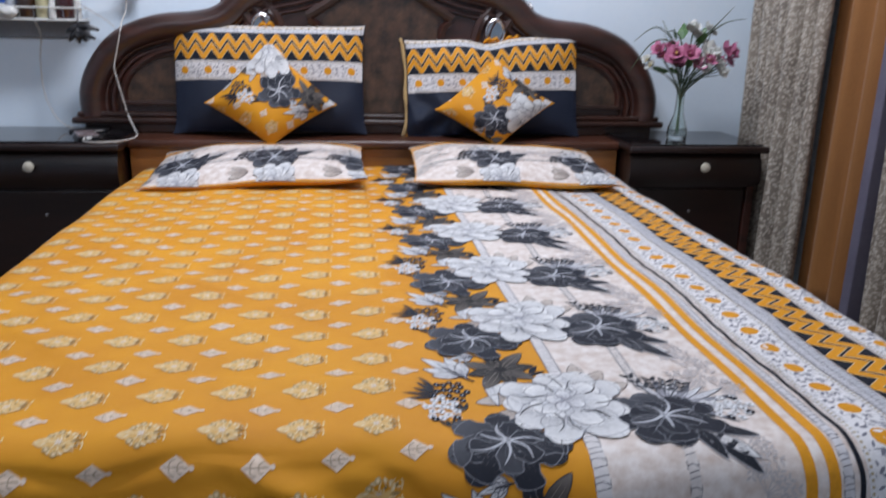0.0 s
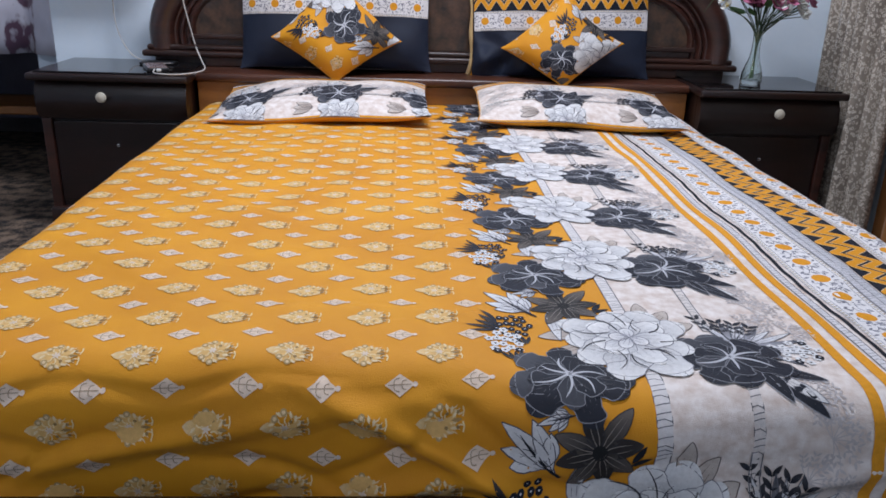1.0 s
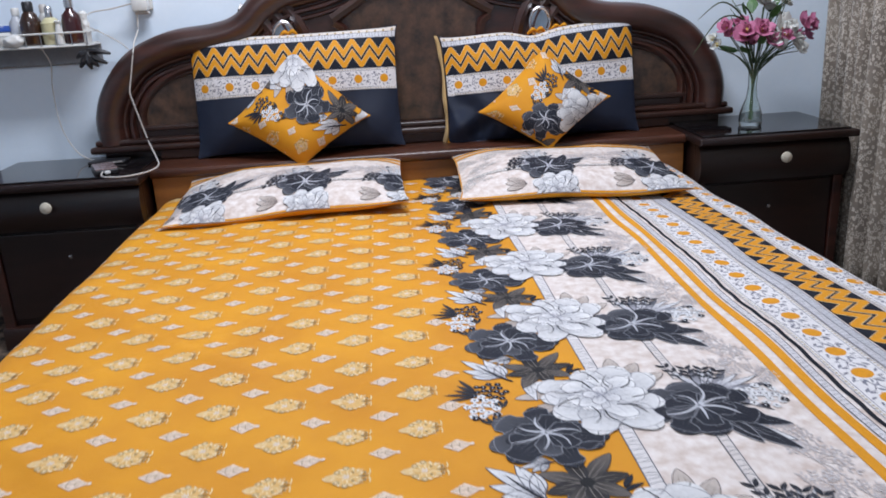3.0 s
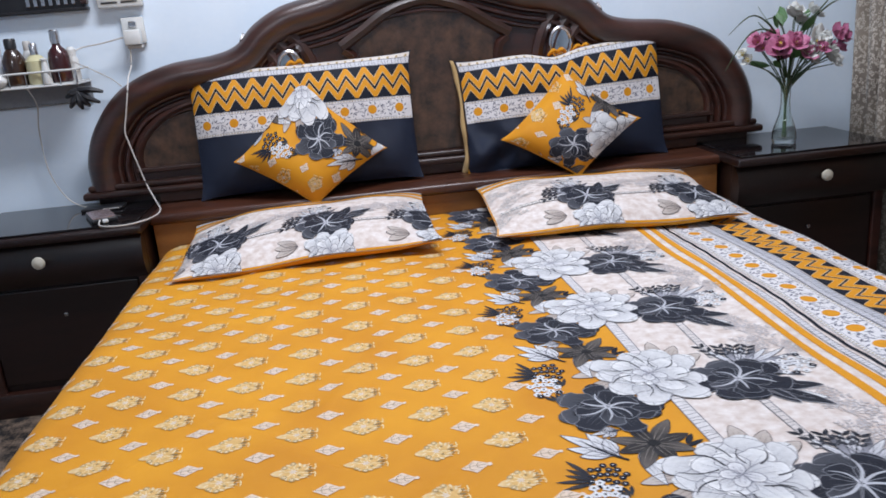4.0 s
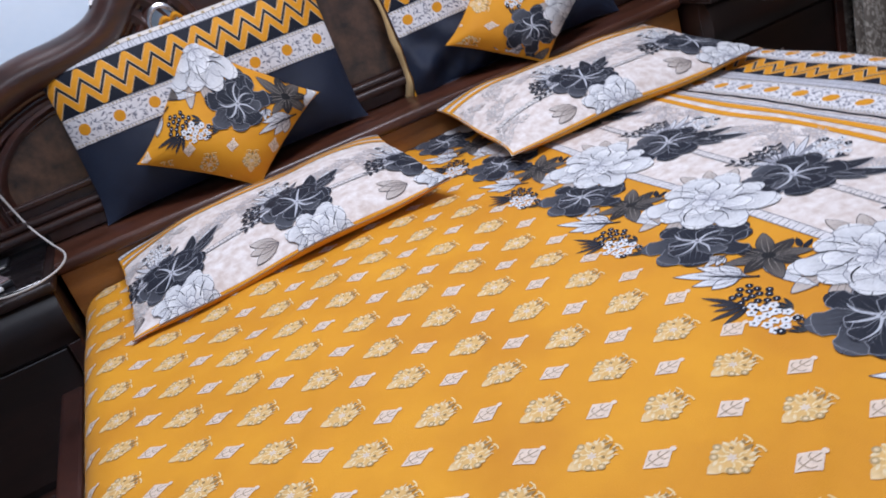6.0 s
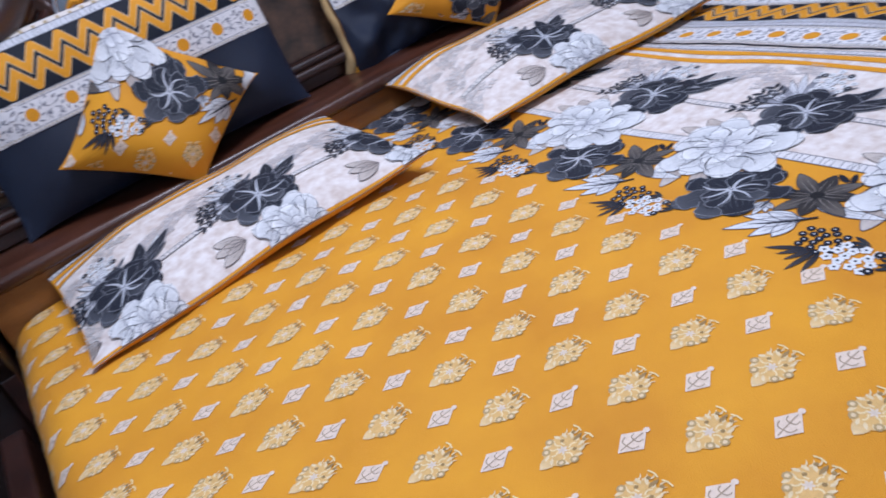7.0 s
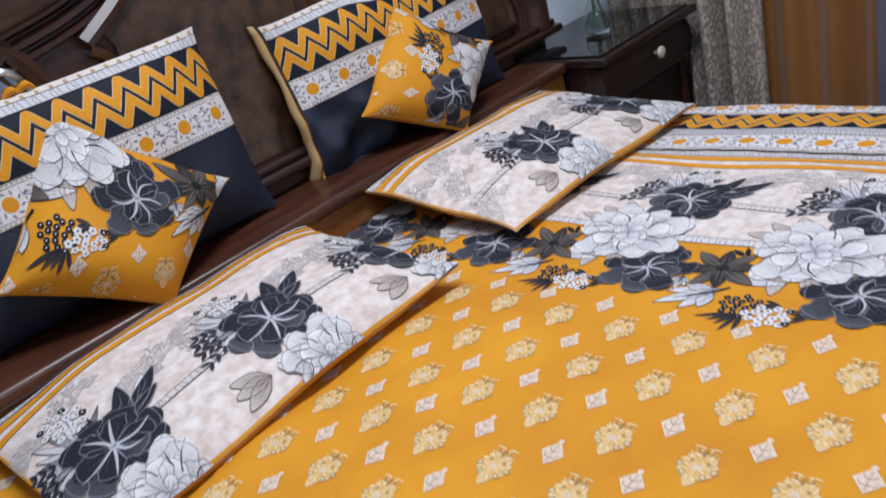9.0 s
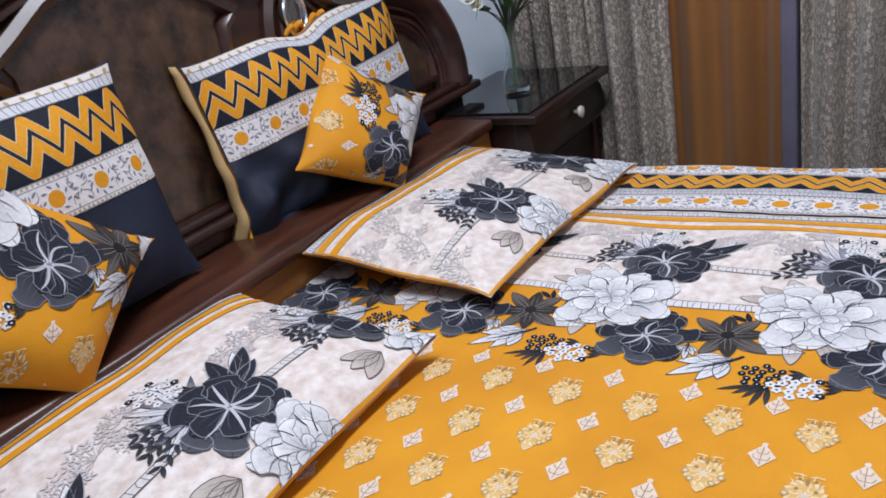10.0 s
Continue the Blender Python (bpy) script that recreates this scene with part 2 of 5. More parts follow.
class Print:
    """Ink motifs laid on a cloth surface: patches in the cloth's own metres, lifted a hair, layer over layer."""

    def __init__(self, surface, clip, lift=0.00065, gap=0.00016):
        self.surface, self.clip, self.lift, self.gap = surface, clip, lift, gap
        self.uv, self.off, self.col, self.faces, self.count = [], [], [], [], 0
        self.frames = [(0.0, 0.0, 0.0, 1.0)]

    def place(self, x, y):
        for fx, fy, rot, sc in reversed(self.frames):
            c, s = math.cos(rot), math.sin(rot)
            x, y = fx + sc * (c * x - s * y), fy + sc * (s * x + c * y)
        return x, y

    def at(self, x, y, deg=0.0, scale=1.0):
        self.frames.append((x, y, radians(deg), scale))
        return self

    def back(self):
        self.frames.pop()

    def patch(self, x, y, colour, layer):
        """A grid patch; x, y: arrays n by m; colour: one, or n by m by 3."""
        x, y = self.place(np.asarray(x, float), np.asarray(y, float))
        u0, v0, u1, v1 = self.clip
        if x.max() < u0 or x.min() > u1 or y.max() < v0 or y.min() > v1:
            return
        n, m = x.shape
        x, y = np.clip(x, u0, u1), np.clip(y, v0, v1)
        c = np.broadcast_to(np.asarray(colour, float), (n, m, 3))
        k = self.count
        for i in range(n - 1):
            for j in range(m - 1):
                ids = (i, j), (i, j + 1), (i + 1, j + 1), (i + 1, j)
                xs, ys = [x[q] for q in ids], [y[q] for q in ids]
                if max(xs) - min(xs) < 1e-6 or max(ys) - min(ys) < 1e-6:
                    continue
                area = sum(xs[a] * ys[(a + 1) % 4] - xs[(a + 1) % 4] * ys[a] for a in range(4))
                f = [k + q[0] * m + q[1] for q in ids]
                self.faces.append(f if area > 0 else f[::-1])
        self.uv.append(np.stack([x, y], -1).reshape(-1, 2))
        self.off.append(np.full(n * m, self.lift + self.gap * layer))
        self.col.append(c.reshape(-1, 3))
        self.count += n * m

    def rect(self, x0, y0, x1, y1, colour, layer, step=0.012):
        nx, ny = max(2, int(abs(x1 - x0) / step) + 2), max(2, int(abs(y1 - y0) / step) + 2)
        X, Y = np.meshgrid(np.linspace(x0, x1, nx), np.linspace(y0, y1, ny), indexing="ij")
        self.patch(X, Y, colour, layer)

    def line(self, pts, width, colour, layer, taper=False):
        """A drawn stroke through points."""
        P = np.array(pts, float)
        d = np.gradient(P, axis=0)
        d /= np.linalg.norm(d, axis=1, keepdims=True) + 1e-9
        nrm = np.stack([-d[:, 1], d[:, 0]], -1)
        w = np.full(len(P), width / 2)
        if taper:
            w = w * np.sqrt(np.clip(1 - np.linspace(0, 1, len(P)) ** 2, 0.02, 1))
        a, b = P + nrm * w[:, None], P - nrm * w[:, None]
        self.patch(np.stack([a[:, 0], b[:, 0]], 1), np.stack([a[:, 1], b[:, 1]], 1), colour, layer)

    def petal(self, x, y, deg, length, width, base, tip, layer, point=0.5, bend=0.0, edge=None, veins=0, vein=(0.1, 0.1, 0.1), n=7, m=5, start=0.0, notch=0.0, full=1.5, wave=0.0):
        """A petal or leaf from (x, y) outwards. point: 0 blunt, 1 pointed. edge: an outline's colour."""
        t = 1 - (1 - np.linspace(0, 1, n)) ** 1.9 if n > 6 else np.linspace(0, 1, n)
        blunt = np.sqrt(np.clip(1 - np.abs(2 * t ** full - 1) ** 2.6, 0, 1))
        sharp = np.sin(np.pi * t ** 0.85) ** 0.9
        w = width / 2 * (blunt * (1 - point) + sharp * point)
        w = w * (1 + wave * np.sin(13 * t + 1.3))
        q = np.linspace(-1, 1, m)
        a = radians(deg)
        L = (start + (1 - start) * t[:, None]) * length * (1 - notch * (1 - np.abs(q[None, :])) * (t[:, None] ** 3) + wave * np.cos(3.0 * np.pi * q[None, :]) * 0.4 * t[:, None] ** 4)
        W = w[:, None] * q[None, :] + bend * length * t[:, None] ** 2
        X, Y = x + L * math.cos(a) - W * math.sin(a), y + L * math.sin(a) + W * math.cos(a)
        f = (t[:, None] ** 1.2 * np.ones(m))[..., None]
        self.patch(X, Y, np.array(base) * (1 - f) + np.array(tip) * f, layer)
        if edge is not None:
            out = [(X[i, 0], Y[i, 0]) for i in range(n)] + [(X[-1, j], Y[-1, j]) for j in range(1, m)] + [(X[i, -1], Y[i, -1]) for i in range(n - 2, -1, -1)]
            self.line(out, 0.0013, edge, layer + 0.5)
        for k in range(veins):
            j = (k + 1) * (m - 1) / (veins + 1) / (m - 1) * 2 - 1
            tt = np.linspace(0.12, 0.8 - 0.15 * abs(j), 5)
            ww = np.interp(tt, t, w) * j + bend * length * tt ** 2
            LL = (start + (1 - start) * tt) * length
            self.line(np.stack([x + LL * math.cos(a) - ww * math.sin(a), y + LL * math.sin(a) + ww * math.cos(a)], 1), 0.0010, vein, layer + 0.6, True)

    def disc(self, x, y, r, colour, layer, n=8):
        t = np.linspace(0, 2 * math.pi, n + 1)
        X, Y = np.stack([x + 0 * t, x + r * np.cos(t)]), np.stack([y + 0 * t, y + r * np.sin(t)])
        k = self.count
        px, py = self.place(X, Y)
        u0, v0, u1, v1 = self.clip
        if px.min() < u0 or px.max() > u1 or py.min() < v0 or py.max() > v1:
            return
        self.uv.append(np.stack([np.append(px[1, :-1], px[0, 0]), np.append(py[1, :-1], py[0, 0])], -1))
        self.off.append(np.full(n + 1, self.lift + self.gap * layer))
        self.col.append(np.tile(np.array(colour, float), (n + 1, 1)))
        self.faces += [(k + n, k + i, k + (i + 1) % n) for i in range(n)]
        self.count += n + 1

    def made(self, name, parent, label="", kind=""):
        uv, off = np.concatenate(self.uv), np.concatenate(self.off)
        P = offset_surface(self.surface, uv[:, 0], uv[:, 1], off)
        ob = mesh_object(name, P, self.faces, M_INK, parent, label)
        col = ob.data.color_attributes.new("ink", "FLOAT_COLOR", "POINT")
        col.data.foreach_set("color", np.concatenate([np.concatenate(self.col), np.ones((len(uv), 1))], 1).astype(np.float32).ravel())
        return tagged(ob, kind=kind)


def curve2(a, b, bulge, n=7):
    """Points from a to b, bowed sideways."""
    a, b = np.array(a), np.array(b)
    t = np.linspace(0, 1, n)[:, None]
    d = b - a
    return a + d * t + np.array([-d[1], d[0]]) * bulge * np.sin(np.pi * t)


def dark_flower(pr, x, y, R, deg, lay, rng):
    """Charcoal blossom: scalloped petals with hair-thin pale rims, some fading to grey, and bold pale stamens."""
    pr.at(x, y, deg)
    soft, mist, rim = (0.018, 0.020, 0.030), (0.070, 0.073, 0.088), (0.20, 0.205, 0.23)
    turn = rng.uniform(-14, 14)
    for i in range(8):
        a = turn + i * 45 + rng.uniform(-7, 7)
        pr.petal(0, 0, a, R * rng.uniform(1.0, 1.24), R * rng.uniform(0.62, 0.80), INK, mist if i in (2, 3) else soft, lay + 0.6 * i, 0.06, rng.uniform(-0.14, 0.14), edge=rim, veins=5, vein=(0.10, 0.103, 0.12), n=13, m=9, full=2.0, wave=0.15)
    for i in range(6):
        a = turn + 25 + i * 60 + rng.uniform(-12, 12)
        pr.petal(0, 0, a, R * rng.uniform(0.62, 0.86), R * rng.uniform(0.46, 0.58), INK, soft if i != 3 else mist, lay + 5.2 + 0.4 * i, 0.05, rng.uniform(-0.16, 0.16), edge=rim, veins=2, vein=(0.08, 0.083, 0.10), n=10, m=7, full=1.9, wave=0.12)
    a = rng.uniform(0, 50)
    for k in range(6):
        a += rng.uniform(46, 72)
        l = R * rng.uniform(0.50, 0.86)
        pr.line(curve2((R * 0.05 * math.cos(radians(a)), R * 0.05 * math.sin(radians(a))), (l * math.cos(radians(a)), l * math.sin(radians(a))), rng.uniform(-0.22, 0.22), 9), R * rng.uniform(0.045, 0.075), (0.46, 0.47, 0.51), lay + 8, True)
    for k in range(9):
        r = R * 0.035 * math.sqrt(k + 1)
        pr.disc(r * math.cos(k * 2.4), r * math.sin(k * 2.4), R * 0.024, (0.50, 0.50, 0.54), lay + 8.6, 6)
    pr.back()


def white_flower(pr, x, y, R, deg, lay, rng):
    """White peony: ragged layered petals in fine grey line work, with a few bold ink strokes."""
    pr.at(x, y, deg)
    line, rim = (0.05, 0.05, 0.06), (0.22, 0.22, 0.25)
    for i in range(9):
        a = i * 40 + rng.uniform(-9, 9)
        pr.petal(0, 0, a, R * rng.uniform(0.86, 1.20), R * rng.uniform(0.60, 0.78), (0.36, 0.365, 0.39), WHITE, lay + 0.4 * i, 0.22, rng.uniform(-0.14, 0.14), edge=rim, veins=5, vein=(0.36, 0.36, 0.39), n=12, m=9, full=1.8, wave=0.13)
    for i in range(7):
        a = 20 + i * 51 + rng.uniform(-10, 10)
        pr.petal(0, 0, a, R * rng.uniform(0.54, 0.80), R * rng.uniform(0.44, 0.58), (0.42, 0.425, 0.45), (0.74, 0.735, 0.735), lay + 4.0 + 0.3 * i, 0.25, rng.uniform(-0.16, 0.16), edge=rim, veins=3, vein=(0.36, 0.36, 0.40), n=10, m=7, full=1.7, wave=0.10)
    for i in range(4):
        a = 60 + i * 80 + rng.uniform(-14, 14)
        pr.petal(0, 0, a, R * 0.32, R * 0.24, (0.50, 0.50, 0.53), WHITE, lay + 6.4 + 0.2 * i, 0.3, edge=(0.2, 0.2, 0.23), veins=2, vein=(0.3, 0.3, 0.34))
    for i in range(11):
        a = radians(33 * i + rng.uniform(-14, 14))
        r0, r1 = rng.uniform(0.28, 0.5), rng.uniform(0.66, 0.98)
        pr.line(curve2((R * r0 * math.cos(a), R * r0 * math.sin(a)), (R * r1 * math.cos(a + 0.28), R * r1 * math.sin(a + 0.28)), rng.uniform(-0.25, 0.25)), R * rng.uniform(0.016, 0.032), line, lay + 7.3, True)
    for k in range(7):
        r = R * 0.045 * math.sqrt(k + 1)
        pr.disc(r * math.cos(k * 2.4), r * math.sin(k * 2.4), R * 0.020, (0.30, 0.30, 0.33), lay + 7.6, 6)
    pr.back()


def star_flower(pr, x, y, R, deg, lay, rng):
    pr.at(x, y, deg)
    for i in range(8):
        pr.petal(0, 0, i * 45 + rng.uniform(-8, 8), R * rng.uniform(0.85, 1.1), R * 0.40, (0.02, 0.018, 0.018), (0.14, 0.12, 0.11) if i % 2 else (0.035, 0.03, 0.03), lay + 0.25 * i, 0.85, rng.uniform(-0.1, 0.1), edge=(0.03, 0.03, 0.035), veins=2, vein=(0.24, 0.21, 0.19))
    pr.disc(0, 0, R * 0.16, (0.012, 0.012, 0.014), lay + 3, 8)
    pr.back()


def feather(pr, x, y, L, deg, lay, rng):
    """A pale lobed leaf with a dark midrib."""
    pr.at(x, y, deg)
    for a, l, s in [(0, 1.0, 0), (22, 0.72, 0.15), (-20, 0.75, 0.1), (48, 0.5, 0.3), (-42, 0.46, 0.25)]:
        pr.petal(L * s * 0.5, 0, a, L * l * (1 - s * 0.3), L * 0.22, (0.52, 0.52, 0.55), WHITE, lay + 0.3, 0.9, 0.05, edge=(0.08, 0.08, 0.1), veins=1, vein=(0.12, 0.12, 0.14), n=6, m=3)
    pr.line(curve2((-L * 0.1, 0), (L * 0.7, 0), 0.05), L * 0.04, INK, lay + 1.4, True)
    pr.back()


def dark_leaf(pr, x, y, L, deg, lay, colour=INK, bend=0.1):
    pr.petal(x, y, deg, L, L * 0.24, colour, colour, lay, 1.0, bend, edge=(0.25, 0.25, 0.28), veins=1, vein=(0.3, 0.3, 0.33), n=8, m=3)


def berries(pr, x, y, deg, lay, rng, dark=True, n=13, spread=0.03):
    pr.at(x, y, deg)
    for k in range(n):
        a, r = k * 2.4, spread * math.sqrt((k + 0.5) / n)
        px, py = r * math.cos(a) * 1.25, r * math.sin(a)
        if dark:
            pr.disc(px, py, 0.0054, INK, lay + 0.05 * k, 7)
            pr.disc(px, py, 0.0014, (0.55, 0.55, 0.6), lay + 1.2, 5)
        else:
            for q in range(5):
                pr.petal(px, py, q * 72 + k * 20, 0.0074, 0.0060, WHITE, (0.66, 0.66, 0.68), lay + 0.05 * k, 0.2, n=4, m=3)
            pr.disc(px, py, 0.0020, INK, lay + 1.2, 5)
    for k in range(4):
        pr.petal(-spread * 1.1, (k - 1.5) * 0.010, 180 + (k - 1.5) * 18, 0.024, 0.006, INK, (0.05, 0.05, 0.05), lay, 1.0, n=5, m=3)
    pr.back()


def pale_spray(pr, x, y, R, deg, lay, colour, rng, n=9):
    """A fine outline fan of leaves, as a shadow of the flowers."""
    pr.at(x, y, deg)
    for i in range(n):
        a = -100 + 200 * i / (n - 1) + rng.uniform(-6, 6)
        l = R * rng.uniform(0.7, 1.0)
        e = (l * math.cos(radians(a)), l * math.sin(radians(a)))
        pr.line(curve2((0, 0), e, 0.1), 0.0014, colour, lay, True)
        for f in (0.45, 0.65, 0.85):
            for s in (-1, 1):
                pr.petal(e[0] * f, e[1] * f, a + s * 42, R * 0.20, R * 0.07, colour, colour, lay, 0.9, n=4, m=3)
    pr.back()


def ladder(pr, x0, x1, y0, y1, lay, ground=(0.55, 0.55, 0.58), ink=(0.12, 0.12, 0.14), pitch=0.010, ground_on=True):
    """A band along y, ruled across like a rope."""
    if ground_on:
        pr.rect(x0, y0, x1, y1, ground, lay)
    n = max(3, int((y1 - y0) / 0.03))
    for x in (x0, x1):
        pr.line([(x, y0 + (y1 - y0) * k / n) for k in range(n + 1)], 0.0016, ink, lay + 0.5)
    k = 0
    y = y0
    while y < y1:
        pr.line([(x0, y), ((x0 + x1) / 2, y + 0.002), (x1, y + (0.003 if k % 3 else -0.002))], 0.0012, ink, lay + 0.5)
        y, k = y + pitch * (1 + 0.3 * math.sin(k * 1.7)), k + 1


def zigzag(pr, x0, x1, y0, y1, lay, period, thick=0.128):
    """Two parallel mustard zigzags with pale rims on a black band that runs along y."""
    pr.rect(x0, y0, x1, y1, INK, lay)
    w = x1 - x0
    n = max(1, round((y1 - y0) / period))
    for shift in (0.29, 0.71):
        pts = []
        for k in range(2 * n + 1):
            pts.append((x0 + w * (shift + (0.22 if k % 2 else -0.22)), y0 + (y1 - y0) * k / (2 * n)))
        for a, b in zip(pts, pts[1:]):
            d = np.array(b) - np.array(a)
            for half, colour, l in ((thick + 0.024, (0.60, 0.50, 0.36), 1.3), (thick, MUSTARD, 2.6)):
                q = np.linspace(0, 1, 7)[:, None]
                mid = np.array(a) + d * q
                X = np.clip(np.stack([mid[:, 0] - w * half, mid[:, 0], mid[:, 0] + w * half], 1), x0 + w * 0.01, x1 - w * 0.01)
                Y = np.stack([mid[:, 1], mid[:, 1], mid[:, 1]], 1)
                pr.patch(X, Y, colour, lay + l)


def dot_band(pr, x0, x1, y0, y1, lay, pitch, rng):
    """A white band along y with mustard medallions and grey scrolls between beaded edges."""
    pr.rect(x0, y0, x1, y1, (0.70, 0.68, 0.69), lay)
    w = x1 - x0
    n = max(1, round((y1 - y0) / pitch))
    grey = (0.20, 0.20, 0.24)
    for k in range(n):
        yc, xc = y0 + (y1 - y0) * (k + 0.5) / n, (x0 + x1) / 2
        pr.disc(xc, yc, w * 0.20, MUSTARD, lay + 1, 10)
        for d in range(10):
            px, py = xc + rng.uniform(-0.34, 0.34) * w, yc + pitch * rng.uniform(0.30, 0.70)
            pr.petal(px, py, rng.uniform(0, 360), w * rng.uniform(0.10, 0.18), w * 0.05, grey, (0.34, 0.34, 0.38), lay + 0.7, 0.8, 0.2, n=4, m=3)
        for a in range(0, 360, 40):
            pr.petal(xc + w * 0.24 * math.cos(radians(a)), yc + w * 0.24 * math.sin(radians(a)), a + 50, w * 0.16, w * 0.06, grey, grey, lay + 1, 0.9, n=4, m=3)
        for s in (-1, 1):
            for q in (-1, 1):
                c = curve2((xc + s * w * 0.05, yc + pitch * 0.5 + q * pitch * 0.04), (xc + s * w * 0.32, yc + pitch * 0.5 + q * pitch * 0.2), 0.3 * s * q, 6)
                pr.line(c, 0.0018, grey, lay + 1, True)
                pr.petal(xc + s * w * 0.2, yc + pitch * 0.5 + q * pitch * 0.08, 90 * q + 40 * s, w * 0.18, w * 0.07, grey, grey, lay + 1, 0.9, n=4, m=3)
    for x in (x0 + w * 0.06, x1 - w * 0.06):
        k = y0
        while k < y1:
            pr.rect(x - w * 0.025, k, x + w * 0.025, k + 0.004, (0.42, 0.34, 0.22), lay + 1)
            k += 0.0085
        m = max(3, int((y1 - y0) / 0.03))
    for x in (x0 + 0.001, x1 - 0.001, x0 + w * 0.12, x1 - w * 0.12):
        pr.line([(x, y0 + (y1 - y0) * j / m) for j in range(m + 1)], 0.0013, grey, lay + 1)


def bouquet_motif(pr, x, y, lay):
    """The small pale-yellow bouquet of the mustard ground: a rounded posy with ringed blossoms and a pointed tip."""
    pr.at(x, y, 0, 1.16)
    brown, straw, haze = (0.30, 0.19, 0.075), (0.70, 0.53, 0.30), (0.65, 0.40, 0.145)
    pr.disc(-0.001, 0, 0.0178, haze, lay - 0.6, 16)
    pr.petal(-0.010, 0, 180, 0.018, 0.014, haze, straw, lay - 0.4, 1.0, n=5, m=3)
    for a in range(10, 370, 24):
        r = 0.0125 if a % 48 else 0.0105
        q = radians(a)
        pr.petal(r * math.cos(q), r * math.sin(q), a + 35, 0.0080, 0.0034, straw, (0.73, 0.60, 0.38), lay + 0.3, 0.6, 0.15, n=4, m=3)
    for a in (35, 70, -35, -70, 110, -110, 150, -150):
        q = radians(a)
        pr.line(curve2((0.005 * math.cos(q), 0.005 * math.sin(q)), (0.0125 * math.cos(q + 0.3), 0.0125 * math.sin(q + 0.3)), 0.25, 4), 0.0016, (0.74, 0.58, 0.32), lay + 0.6)
    for px, py in ((-0.002, 0.0165), (-0.002, -0.0165), (-0.0115, 0.0100), (-0.0115, -0.0100)):
        pr.disc(px, py, 0.0040, (0.42, 0.29, 0.13), lay + 1, 8)
        pr.disc(px, py, 0.0021, (0.68, 0.52, 0.32), lay + 1.4, 6)
    for px, py in ((0.006, 0.0080), (0.006, -0.0080), (0.0185, 0.0070), (0.0185, -0.0070)):
        pr.disc(px, py, 0.0021, brown, lay + 1, 6)
    for a in range(0, 360, 60):
        pr.petal(-0.001, 0, a, 0.0052, 0.0026, (0.62, 0.50, 0.40), (0.72, 0.60, 0.46), lay + 1.2, 0.4, n=4, m=3)
    pr.petal(0.011, 0, 0, 0.012, 0.0042, brown, brown, lay + 1, 0.8, n=4, m=3)
    for s in (-1, 1):
        for k in range(3):
            pr.line(curve2((0.010 + 0.004 * k, s * (0.013 - 0.0035 * k)), (0.018 + 0.003 * k, s * (0.0150 - 0.0045 * k)), -0.25 * s, 4), 0.0020, straw, lay + 0.5, True)
        pr.line([(0.0235, s * 0.002), (0.0250, s * 0.007), (0.0240, s * 0.013)], 0.0016, (0.74, 0.58, 0.30), lay + 0.6)
    pr.back()


def diamond_motif(pr, x, y, lay):
    """The small white leaf diamond of the mustard ground."""
    pr.at(x, y)
    white, grey = (0.70, 0.56, 0.45), (0.36, 0.27, 0.19)
    p, q = np.meshgrid(np.linspace(0, 1, 5), np.linspace(0, 1, 5), indexing="ij")
    pr.patch(-0.020 + 0.0195 * (p + q), 0.0150 * (p - q), white, lay)
    pr.disc(0.0190, 0.0, 0.0036, white, lay + 0.3, 7)
    pr.line([(-0.016, 0), (0, 0.0004), (0.014, 0)], 0.0013, grey, lay + 1.8)
    for s in (-1, 1):
        pr.line(curve2((-0.008, 0), (-0.001, s * 0.009), 0.3 * s, 5), 0.0013, grey, lay + 1.8)
        pr.line(curve2((0.002, 0), (0.008, s * 0.006), 0.3 * s, 5), 0.0013, grey, lay + 1.8)
    pr.back()


EDGE, PITCH = 0.170, 0.305
MX, MY = 0.0985, PITCH / 3


